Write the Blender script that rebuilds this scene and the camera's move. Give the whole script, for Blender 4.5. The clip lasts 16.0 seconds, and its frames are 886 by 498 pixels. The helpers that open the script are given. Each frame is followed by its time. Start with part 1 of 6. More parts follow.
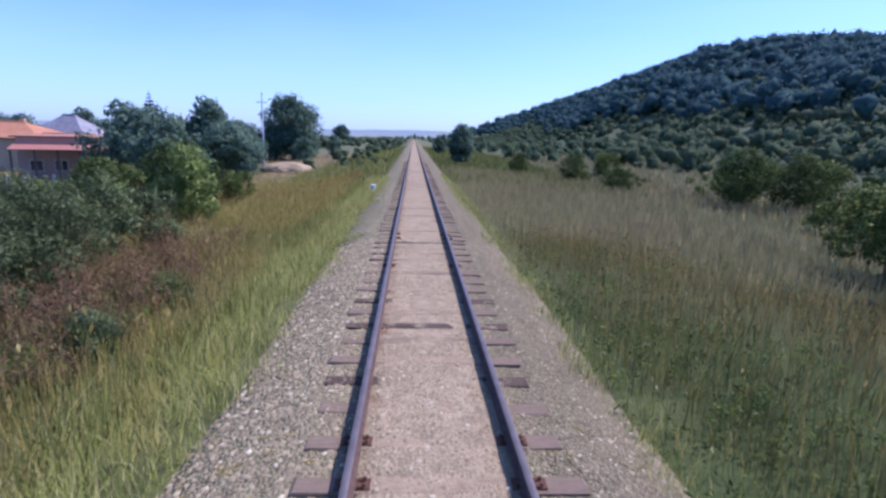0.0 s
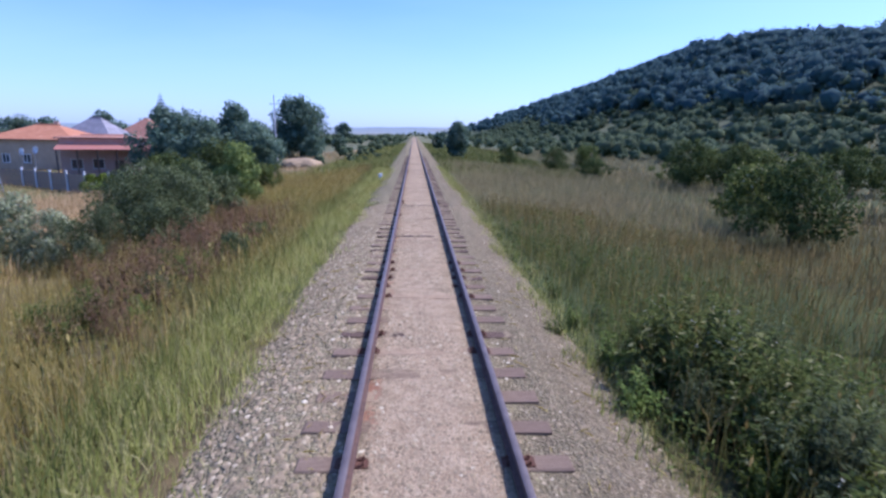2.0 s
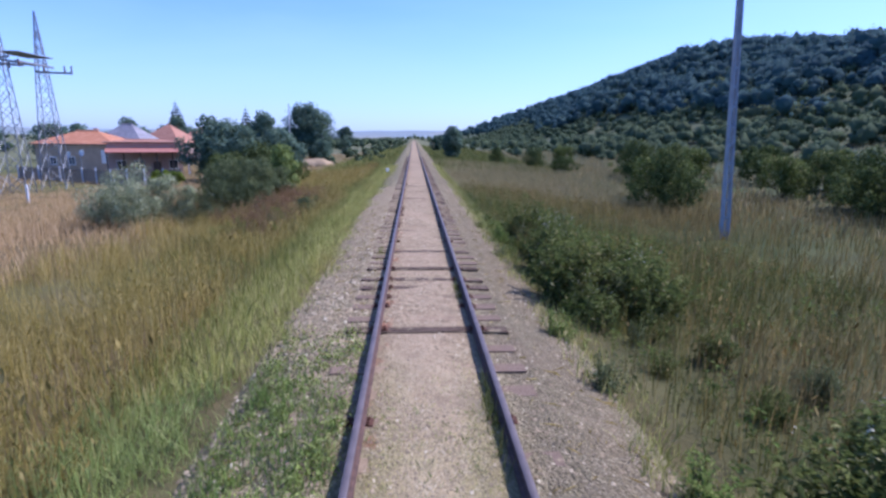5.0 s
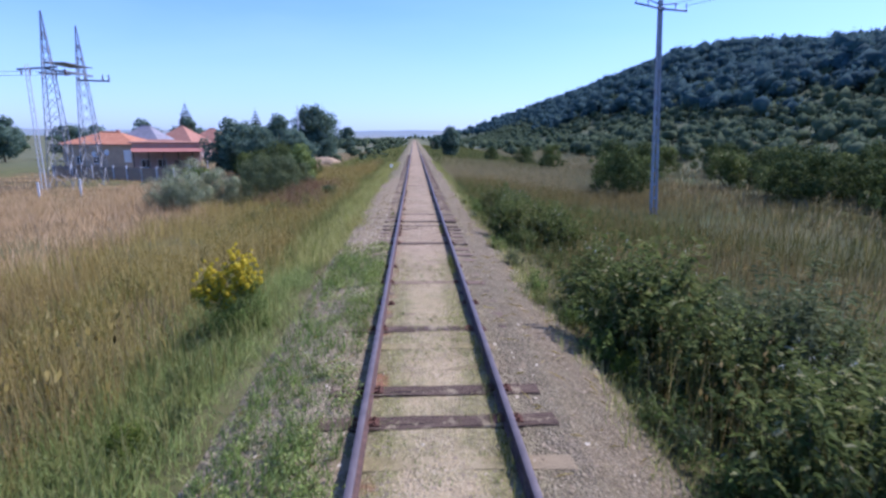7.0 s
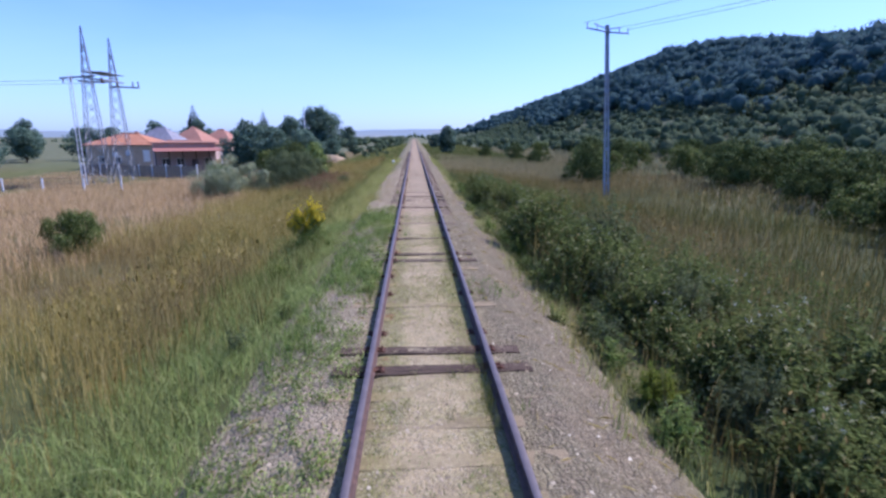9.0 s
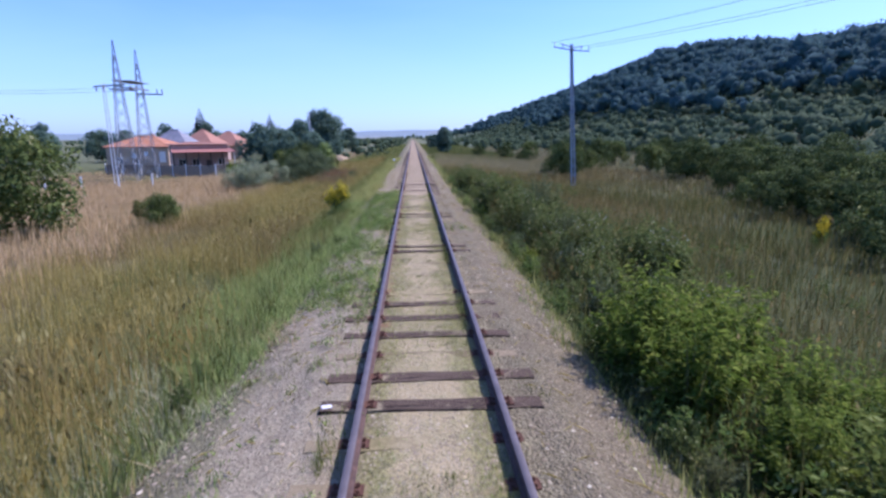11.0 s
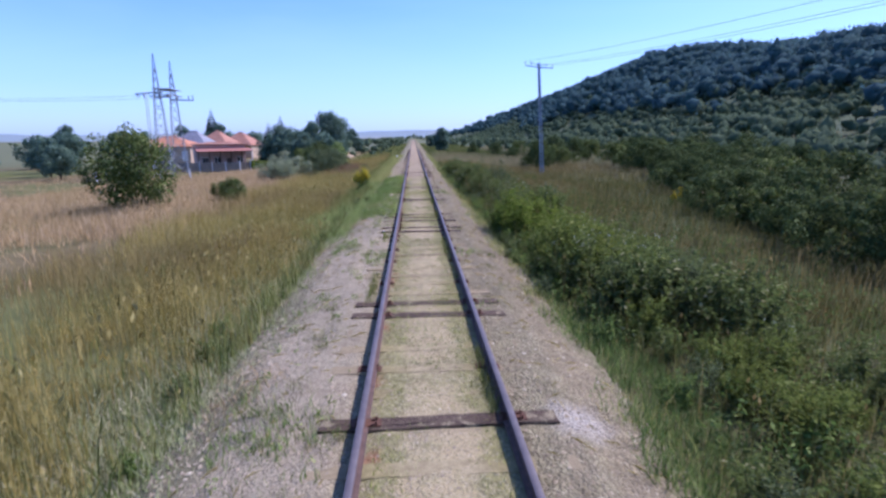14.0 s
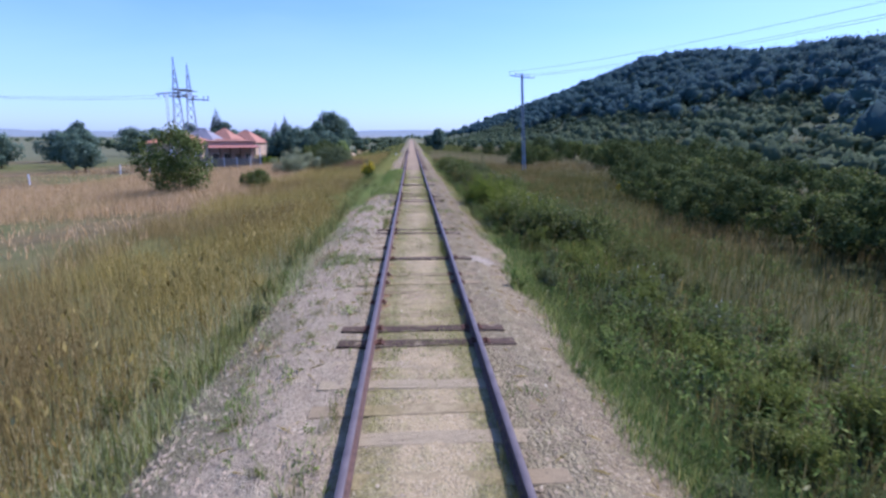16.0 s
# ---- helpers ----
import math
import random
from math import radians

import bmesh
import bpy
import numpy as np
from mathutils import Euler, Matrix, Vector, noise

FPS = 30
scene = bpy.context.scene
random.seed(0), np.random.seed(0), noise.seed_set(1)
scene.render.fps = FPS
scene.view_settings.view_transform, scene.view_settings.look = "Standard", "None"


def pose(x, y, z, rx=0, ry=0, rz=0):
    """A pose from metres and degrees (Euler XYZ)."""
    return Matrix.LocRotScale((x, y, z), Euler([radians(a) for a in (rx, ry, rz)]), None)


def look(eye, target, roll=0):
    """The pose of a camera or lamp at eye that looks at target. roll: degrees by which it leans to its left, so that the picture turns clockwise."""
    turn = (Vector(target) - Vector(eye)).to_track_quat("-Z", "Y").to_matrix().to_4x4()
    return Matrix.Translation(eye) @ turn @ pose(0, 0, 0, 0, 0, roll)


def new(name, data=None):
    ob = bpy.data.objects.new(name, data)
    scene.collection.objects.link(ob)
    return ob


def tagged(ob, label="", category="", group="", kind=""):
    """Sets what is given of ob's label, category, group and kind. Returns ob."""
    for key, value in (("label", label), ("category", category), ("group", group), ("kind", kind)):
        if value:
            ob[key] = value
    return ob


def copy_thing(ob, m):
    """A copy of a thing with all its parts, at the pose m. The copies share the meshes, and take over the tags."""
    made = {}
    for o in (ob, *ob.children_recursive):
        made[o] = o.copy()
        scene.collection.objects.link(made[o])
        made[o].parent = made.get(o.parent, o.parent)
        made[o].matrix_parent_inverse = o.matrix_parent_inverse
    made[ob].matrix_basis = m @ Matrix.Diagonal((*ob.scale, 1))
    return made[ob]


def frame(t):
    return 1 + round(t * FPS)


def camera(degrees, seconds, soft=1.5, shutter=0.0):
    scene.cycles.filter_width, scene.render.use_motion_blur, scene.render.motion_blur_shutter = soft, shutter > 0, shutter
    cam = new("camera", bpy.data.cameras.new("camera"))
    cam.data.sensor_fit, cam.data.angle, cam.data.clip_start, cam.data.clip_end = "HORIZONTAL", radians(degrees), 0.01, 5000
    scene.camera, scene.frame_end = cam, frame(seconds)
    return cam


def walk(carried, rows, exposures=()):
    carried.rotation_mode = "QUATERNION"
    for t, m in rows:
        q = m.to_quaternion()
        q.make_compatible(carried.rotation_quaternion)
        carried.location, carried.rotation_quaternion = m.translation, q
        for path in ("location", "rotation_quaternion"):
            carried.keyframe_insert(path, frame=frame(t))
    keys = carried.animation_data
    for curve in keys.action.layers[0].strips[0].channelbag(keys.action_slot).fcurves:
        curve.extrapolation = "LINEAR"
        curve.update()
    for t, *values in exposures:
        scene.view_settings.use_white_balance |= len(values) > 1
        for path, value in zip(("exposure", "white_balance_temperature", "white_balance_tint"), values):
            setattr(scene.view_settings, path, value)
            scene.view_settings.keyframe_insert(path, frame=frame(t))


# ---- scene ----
cam = camera(80.0, 16.0, soft=2.7, shutter=0.18)
PATH = [  # seconds, x, y, z, yaw, pitch, roll
    (0, -0.253, 0.000, 2.740, -3.49, -11.96, 1.76),
    (0.5, -0.216, -1.764, 2.761, -3.36, -12.15, 1.53),
    (1, -0.195, -3.553, 2.752, -3.29, -12.26, 1.34),
    (1.5, -0.187, -5.352, 2.754, -3.23, -12.33, 1.21),
    (2, -0.179, -7.163, 2.747, -3.27, -12.32, 1.00),
    (2.5, -0.182, -8.958, 2.751, -3.28, -12.27, 0.74),
    (3, -0.190, -10.739, 2.745, -3.24, -12.18, 0.57),
    (3.5, -0.195, -12.483, 2.739, -3.25, -12.09, 0.56),
    (6, -0.200, -21.020, 2.753, -3.25, -11.98, 0.74),
    (6.5, -0.207, -22.719, 2.747, -3.22, -12.00, 0.66),
    (7, -0.220, -24.414, 2.770, -3.16, -12.03, 0.47),
    (7.5, -0.213, -26.154, 2.757, -3.13, -12.06, 0.34),
    (8, -0.203, -27.928, 2.751, -3.12, -12.10, 0.19),
    (8.5, -0.191, -29.729, 2.739, -3.11, -12.17, 0.09),
    (11, -0.145, -38.685, 2.762, -3.14, -12.11, -0.36),
    (11.5, -0.141, -40.477, 2.755, -3.16, -12.09, -0.42),
    (12, -0.132, -42.282, 2.738, -3.14, -12.08, -0.50),
    (12.5, -0.145, -44.055, 2.760, -3.11, -12.12, -0.60),
    (13, -0.159, -45.849, 2.756, -3.07, -12.10, -0.65),
    (13.5, -0.167, -47.666, 2.749, -3.06, -12.08, -0.67),
    (14, -0.181, -49.488, 2.742, -3.08, -12.11, -0.55),
    (14.5, -0.195, -51.295, 2.746, -3.15, -12.11, -0.23),
    (15, -0.195, -53.132, 2.748, -3.26, -12.13, 0.09),
    (15.5, -0.182, -55.013, 2.743, -3.37, -12.13, 0.22),
    (16, -0.164, -56.915, 2.731, -3.42, -12.08, 0.21),
]


def aim(x, y, z, yaw, pitch, roll):
    yw, pt = radians(yaw), radians(pitch)
    ahead = Vector((-math.sin(yw) * math.cos(pt), math.cos(yw) * math.cos(pt), math.sin(pt)))
    return look((x, y, z), Vector((x, y, z)) + ahead, roll)


walk(cam, [(row[0], aim(*row[1:])) for row in PATH], exposures=((0, 0.46, 5050, 32), (16, 0.46, 5050, 32)))
# ---- world, sun, exposure ----
SUN_AZ, SUN_EL = radians(68), radians(50)  # clockwise from +y
world = bpy.data.worlds.new("sky")
scene.world = world
world.use_nodes = True
wn = world.node_tree.nodes
sky = wn.new("ShaderNodeTexSky")
sky.sky_type, sky.sun_disc = "NISHITA", False
sky.sun_elevation, sky.sun_rotation = SUN_EL, SUN_AZ
sky.air_density, sky.dust_density, sky.ozone_density = 1.0, 0.75, 8.5
wn["Background"].inputs["Strength"].default_value = 0.145
wl = world.node_tree.links
at = wn.new("ShaderNodeTexCoord")
flat_sky = wn.new("ShaderNodeMapping")
flat_sky.inputs["Scale"].default_value = (1.0, 1.0, 5.0)
veil = wn.new("ShaderNodeTexNoise")
veil.inputs["Scale"].default_value, veil.inputs["Detail"].default_value, veil.inputs["Distortion"].default_value = 1.7, 5.0, 0.4
veil_amount = wn.new("ShaderNodeMapRange")
veil_amount.interpolation_type = "SMOOTHSTEP"
for socket, value in zip(("From Min", "From Max", "To Min", "To Max"), (0.36, 0.75, 0.0, 0.15)):
    veil_amount.inputs[socket].default_value = value
hazed = wn.new("ShaderNodeMix")
hazed.data_type = "RGBA"
hazed.inputs[7].default_value = (3.4, 4.6, 6.7, 1.0)  # sunlit thin cirrus
wl.new(at.outputs["Generated"], flat_sky.inputs["Vector"])
wl.new(flat_sky.outputs["Vector"], veil.inputs["Vector"])
wl.new(veil.outputs["Fac"], veil_amount.inputs["Value"])
height_of = wn.new("ShaderNodeSeparateXYZ")
low_haze = wn.new("ShaderNodeMapRange")
low_haze.interpolation_type = "SMOOTHERSTEP"
for socket, value in zip(("From Min", "From Max", "To Min", "To Max"), (0.0, 0.3, 0.3, 0.0)):
    low_haze.inputs[socket].default_value = value
both = wn.new("ShaderNodeMath")
both.operation, both.use_clamp = "ADD", True
wl.new(at.outputs["Generated"], height_of.inputs[0])
wl.new(height_of.outputs["Z"], low_haze.inputs["Value"])
wl.new(low_haze.outputs["Result"], both.inputs[0])
wl.new(veil_amount.outputs["Result"], both.inputs[1])
wl.new(both.outputs[0], hazed.inputs[0])
wl.new(sky.outputs["Color"], hazed.inputs[6])
wl.new(hazed.outputs[2], wn["Background"].inputs["Color"])
sun = new("sun", bpy.data.lights.new("sun", "SUN"))
sun.data.energy, sun.data.angle, sun.data.color = 4.7, radians(0.6), (1.0, 0.86, 0.66)
sun_from = Vector((math.sin(SUN_AZ) * math.cos(SUN_EL), math.cos(SUN_AZ) * math.cos(SUN_EL), math.sin(SUN_EL)))
sun.matrix_world = look(sun_from * 50, (0, 0, 0))

# ---- materials ----


def rgba(c):
    return (*c, 1.0)


class Mat:
    """A small wrapper for node materials."""

    def __init__(self, name, rough=0.8, metal=0.0, spec=0.3):
        self.m = bpy.data.materials.new(name)
        self.m.use_nodes = True
        self.t = self.m.node_tree
        self.b = self.t.nodes["Principled BSDF"]
        self.b.inputs["Roughness"].default_value = rough
        self.b.inputs["Metallic"].default_value = metal
        self.b.inputs["Specular IOR Level"].default_value = spec

    def node(self, kind, **values):
        n = self.t.nodes.new(kind)
        for key, value in values.items():
            n.inputs[key].default_value = value
        return n

    def link(self, a, b):
        self.t.links.new(a, b)

    def coords(self):
        return self.node("ShaderNodeNewGeometry").outputs["Position"]

    def objcoords(self):
        return self.node("ShaderNodeTexCoord").outputs["Object"]

    def noise(self, scale, detail=4.0, where=None, rough=0.6):
        n = self.node("ShaderNodeTexNoise", Scale=scale, Detail=detail, Roughness=rough)
        self.link(where if where else self.coords(), n.inputs["Vector"])
        return n.outputs["Fac"]

    def ramp(self, fac, stops):
        n = self.node("ShaderNodeValToRGB")
        el = n.color_ramp.elements
        el[0].position, el[0].color = stops[0][0], rgba(stops[0][1])
        el[1].position, el[1].color = stops[-1][0], rgba(stops[-1][1])
        for p, c in stops[1:-1]:
            e = el.new(p)
            e.color = rgba(c)
        self.link(fac, n.inputs["Fac"])
        return n.outputs["Color"]

    def mix(self, fac, a, b, blend="MIX"):
        n = self.t.nodes.new("ShaderNodeMix")
        n.data_type, n.blend_type = "RGBA", blend
        for socket, value in ((n.inputs[0], fac), (n.inputs[6], a), (n.inputs[7], b)):
            if isinstance(value, (int, float)):
                socket.default_value = value
            elif isinstance(value, tuple):
                socket.default_value = rgba(value)
            else:
                self.link(value, socket)
        return n.outputs[2]

    def span(self, value, a, b, lo=0.0, hi=1.0):
        n = self.node("ShaderNodeMapRange")
        n.interpolation_type = "SMOOTHSTEP"
        for k, v in zip(("From Min", "From Max", "To Min", "To Max"), (a, b, lo, hi)):
            n.inputs[k].default_value = v
        self.link(value, n.inputs["Value"])
        return n.outputs["Result"]

    def maths(self, op, a, b):
        n = self.t.nodes.new("ShaderNodeMath")
        n.operation = op
        for s, v in zip(n.inputs, (a, b)):
            if isinstance(v, (int, float)):
                s.default_value = v
            else:
                self.link(v, s)
        return n.outputs[0]

    def xyz(self, where):
        n = self.t.nodes.new("ShaderNodeSeparateXYZ")
        self.link(where, n.inputs[0])
        return n.outputs

    def color(self, c):
        if isinstance(c, tuple):
            self.b.inputs["Base Color"].default_value = rgba(c)
        else:
            self.link(c, self.b.inputs["Base Color"])
        return self

    def bump(self, fac, strength=0.3, distance=0.02):
        n = self.node("ShaderNodeBump", Strength=strength, Distance=distance)
        self.link(fac, n.inputs["Height"])
        self.link(n.outputs["Normal"], self.b.inputs["Normal"])
        return self

    def leafy(self, amount=0.35):
        """Light passes through thin leaves."""
        out = self.t.nodes["Material Output"]
        tr = self.t.nodes.new("ShaderNodeBsdfTranslucent")
        mx = self.node("ShaderNodeMixShader")
        mx.inputs[0].default_value = amount
        src = self.b.inputs["Base Color"].links[0].from_socket
        self.link(src, tr.inputs["Color"])
        self.link(self.b.outputs[0], mx.inputs[1])
        self.link(tr.outputs[0], mx.inputs[2])
        self.link(mx.outputs[0], out.inputs["Surface"])
        return self

    def island(self):
        return self.node("ShaderNodeNewGeometry").outputs["Random Per Island"]

    def chance(self):
        return self.node("ShaderNodeObjectInfo").outputs["Random"]


def leaf_mat(name, stops, patch=0.35, through_light=0.35, rough=0.8, tint=(0.2, 0.17, 0.06)):
    m = Mat(name, rough=rough, spec=0.08)
    base = m.ramp(m.island(), stops)
    big = m.noise(patch, 3.0)
    m.color(m.mix(m.span(big, 0.52, 0.72, 0.0, 0.55), base, tint))
    m.leafy(through_light)
    return m.m


def plain_mat(name, c, rough=0.7, metal=0.0, grain=6.0, vary=0.25, spec=0.3, rel=0.15):
    m = Mat(name, rough, metal, spec)
    where = m.objcoords()
    n1, n2 = m.noise(grain, 5.0, where), m.noise(grain * 7, 3.0, where)
    dark = tuple(v * (1 - vary) for v in c)
    light = tuple(min(1.0, v * (1 + vary)) for v in c)
    m.color(m.mix(m.maths("MULTIPLY", n2, 0.5), m.ramp(n1, [(0.3, dark), (0.7, light)]), dark))
    m.bump(n2, rel, 0.01)
    return m.m


# ground: dry soil and thatch, greener in patches
g = Mat("meadow_ground", 0.95, spec=0.1)
gp = g.coords()
gx, gy, gz = g.xyz(gp)
n_big, n_mid, n_fine = g.noise(0.045, 4.0), g.noise(0.5, 4.0), g.noise(9.0, 3.0)
straw = g.ramp(n_mid, [(0.3, (0.11, 0.085, 0.04)), (0.5, (0.17, 0.13, 0.06)), (0.75, (0.24, 0.18, 0.095))])
green = g.ramp(n_mid, [(0.3, (0.028, 0.045, 0.014)), (0.55, (0.055, 0.08, 0.024)), (0.8, (0.09, 0.115, 0.035))])
thatch = g.ramp(n_mid, [(0.3, (0.085, 0.1, 0.032)), (0.55, (0.14, 0.155, 0.05)), (0.8, (0.21, 0.21, 0.085))])
green = g.mix(g.span(gx, -1.0, 1.0), thatch, green)
base = g.mix(g.maths("MULTIPLY", g.span(n_big, 0.4, 0.6), g.span(gx, 1.0, 4.0, 1.0, 0.3)), green, straw)
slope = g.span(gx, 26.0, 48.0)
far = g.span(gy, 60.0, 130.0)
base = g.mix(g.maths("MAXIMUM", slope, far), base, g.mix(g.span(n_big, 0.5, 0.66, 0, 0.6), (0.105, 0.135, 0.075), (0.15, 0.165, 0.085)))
# far ground near the line brightened in colour to imitate haze
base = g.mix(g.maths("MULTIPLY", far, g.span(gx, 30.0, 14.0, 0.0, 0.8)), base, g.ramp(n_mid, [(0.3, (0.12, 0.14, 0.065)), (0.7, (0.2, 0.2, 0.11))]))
g.color(g.mix(g.maths("MULTIPLY", n_fine, 0.5), base, (0.035, 0.032, 0.015)))
g.bump(n_fine, 0.5, 0.05)
MAT_GROUND = g.m

# ballast fill: sandy pink between the rails, mauve grey on the shoulders, mossy in one stretch
g = Mat("ballast_fill", 0.95, spec=0.1)
gx, gy, gz = g.xyz(g.coords())
n_big, n_mid, n_fine = g.noise(0.7, 4.0), g.noise(5.0, 4.0), g.noise(38.0, 3.0)
sand = g.ramp(n_mid, [(0.3, (0.265, 0.196, 0.116)), (0.55, (0.372, 0.283, 0.172)), (0.8, (0.449, 0.360, 0.228))])
mauve = g.ramp(n_mid, [(0.3, (0.188, 0.158, 0.089)), (0.55, (0.278, 0.244, 0.139)), (0.8, (0.400, 0.360, 0.206))])
moss = g.ramp(g.noise(14.0, 5.0), [(0.3, (0.110, 0.111, 0.037)), (0.55, (0.220, 0.207, 0.074)), (0.8, (0.352, 0.313, 0.133))])
ax = g.maths("ABSOLUTE", gx, 0.0)
inside = g.span(ax, 0.78, 0.6)
middle = g.span(g.maths("ADD", ax, g.maths("MULTIPLY", n_big, 0.4)), 0.42, 0.8)
mossy = g.maths("MULTIPLY", g.span(gy, -9.0, -16.0), g.span(g.maths("ADD", g.maths("MULTIPLY", g.maths("ADD", n_big, n_mid), 0.5), g.maths("MULTIPLY", middle, 0.3)), 0.4, 0.7, 0.0, 0.9))
pale = g.mix(g.span(gy, -9.0, -16.0, 0.0, 0.8), sand, g.mix(0.35, (0.46, 0.385, 0.19), sand))
between = g.mix(mossy, pale, moss)
body = g.mix(inside, mauve, between)
sandy_right = g.maths("MULTIPLY", g.span(gx, 1.35, 1.8), g.span(n_big, 0.35, 0.55))
body = g.mix(g.maths("MULTIPLY", sandy_right, 0.4), body, sand)
# dark fine soil on the right shoulder, deepened with painted-in shrub shade
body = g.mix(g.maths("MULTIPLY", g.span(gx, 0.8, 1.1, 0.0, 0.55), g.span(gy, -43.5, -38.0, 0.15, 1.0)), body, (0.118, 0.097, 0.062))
body = g.mix(g.maths("MULTIPLY", g.span(gx, -0.8, -1.0), g.span(gy, -12.0, -34.0, 0.0, 0.55)), body, (0.4, 0.33, 0.24))
vo = g.node("ShaderNodeTexVoronoi", Scale=26.0)
g.link(g.coords(), vo.inputs["Vector"])
bits = g.mix(g.span(ax, 0.6, 1.0, 0.0, 0.5), body, g.mix(0.5, body, g.ramp(g.xyz(vo.outputs["Color"])[0], [(0.0, (0.093, 0.082, 0.055)), (0.6, (0.370, 0.371, 0.258)), (1.0, (0.693, 0.721, 0.515))]), "SOFT_LIGHT"))
crumb = g.node("ShaderNodeTexVoronoi", Scale=44.0)
g.link(g.coords(), crumb.inputs["Vector"])
crumbs = g.xyz(crumb.outputs["Color"])[1]
bits = g.mix(g.span(crumbs, 0.62, 1.0, 0.0, 0.42), bits, (0.45, 0.385, 0.25))
bits = g.mix(g.span(crumbs, 0.34, 0.0, 0.0, 0.5), bits, (0.13, 0.108, 0.07))
soil = g.span(g.maths("ADD", ax, g.maths("MULTIPLY", n_big, 0.9)), 2.45, 2.95)
bits = g.mix(soil, bits, g.ramp(n_mid, [(0.3, (0.15, 0.135, 0.07)), (0.7, (0.26, 0.23, 0.125))]))
grit = g.node("ShaderNodeTexVoronoi", Scale=70.0)
g.link(g.coords(), grit.inputs["Vector"])
speck = g.xyz(grit.outputs["Color"])[0]
bits = g.mix(g.span(n_fine, 0.5, 0.72, 0.0, 0.5), bits, (0.138, 0.124, 0.084))
drift = g.span(g.noise(3.2, 4.0), 0.42, 0.62)
bits = g.mix(g.maths("MULTIPLY", drift, g.span(speck, 0.8, 0.97, 0.0, 0.4)), bits, (0.502, 0.464, 0.316))
bits = g.mix(g.maths("MULTIPLY", drift, g.span(speck, 0.25, 0.05, 0.0, 0.5)), bits, (0.116, 0.098, 0.065))
bits = g.mix(g.span(g.noise(1.1, 5.0, None, 0.7), 0.5, 0.7, 0.0, 0.3), bits, (0.235, 0.178, 0.118))
stain = g.noise(2.2, 5.0, None, 0.75)
rusty = g.maths("MULTIPLY", g.maths("MULTIPLY", g.span(gx, -0.5, -0.6), g.span(gx, -0.74, -0.68)), g.span(g.noise(1.7, 4.0), 0.52, 0.66, 0.0, 0.75))
bits = g.mix(rusty, bits, (0.26, 0.105, 0.06))
bits = g.mix(g.span(stain, 0.5, 0.7, 0.0, 0.35), bits, (0.164, 0.139, 0.084))
# a pale spill of stone dust at one sleeper end
away = g.node("ShaderNodeVectorMath")
away.operation = "DISTANCE"
away.inputs[1].default_value = (1.5, -44.5, -0.2)
g.link(g.coords(), away.inputs[0])
g.color(g.mix(g.span(g.maths("ADD", away.outputs["Value"], g.maths("MULTIPLY", g.noise(4.0, 4.0), 0.5)), 0.75, 0.35, 0.0, 0.6), bits, (0.48, 0.43, 0.35)))
fines = g.maths("MULTIPLY", g.span(gx, -0.8, -1.0), g.span(gy, -26.0, -31.0, 0.0, 0.85))
relief = g.maths("SUBTRACT", g.maths("ADD", n_fine, n_mid), g.maths("MULTIPLY", vo.outputs["Distance"], g.maths("SUBTRACT", g.span(ax, 0.6, 1.0, 0.25, 1.0), fines)))
g.bump(g.maths("MULTIPLY", relief, g.span(ax, 0.6, 0.8, 0.7, 1.0)), 1.0, 0.035)
MAT_BALLAST = g.m

g = Mat("ballast_stone", 0.9, spec=0.15)
g.color(g.mix(0.3, g.ramp(g.island(), [(0.0, (0.123, 0.101, 0.065)), (0.3, (0.205, 0.168, 0.106)), (0.6, (0.292, 0.235, 0.142)), (0.88, (0.386, 0.320, 0.196)), (0.975, (0.538, 0.479, 0.323)), (1.0, (0.725, 0.674, 0.481))]), g.ramp(g.noise(25.0, 3.0), [(0.3, (0.164, 0.132, 0.082)), (0.7, (0.363, 0.297, 0.181))])))
stone_x, stone_y, _ = g.xyz(g.coords())
pale_run = g.maths("MULTIPLY", g.span(stone_y, -12.0, -34.0, 0.0, 0.35), g.span(stone_x, 1.0, -0.6))
g.color(g.mix(pale_run, g.b.inputs["Base Color"].links[0].from_socket, (0.42, 0.35, 0.255)))
MAT_STONE = g.m

# rail steel: rusty sides, worn bluish running surface
g = Mat("rail_steel", 0.5, 0.35, 0.4)
gz = g.xyz(g.coords())[2]
rust = g.ramp(g.noise(14.0, 5.0), [(0.3, (0.05, 0.03, 0.022)), (0.6, (0.1, 0.058, 0.042)), (0.85, (0.19, 0.1, 0.06))])
worn = g.ramp(g.noise(5.0, 4.0), [(0.3, (0.085, 0.072, 0.07)), (0.7, (0.14, 0.118, 0.112))])
top = g.span(gz, -0.012, -0.002)
g.color(g.mix(top, rust, worn))
g.link(g.maths("MULTIPLY", top, 0.15), g.b.inputs["Metallic"])
g.link(g.span(top, 0.0, 1.0, 0.85, 0.55), g.b.inputs["Roughness"])
g.bump(g.noise(90.0, 3.0), 0.15, 0.004)
MAT_RAIL = g.m


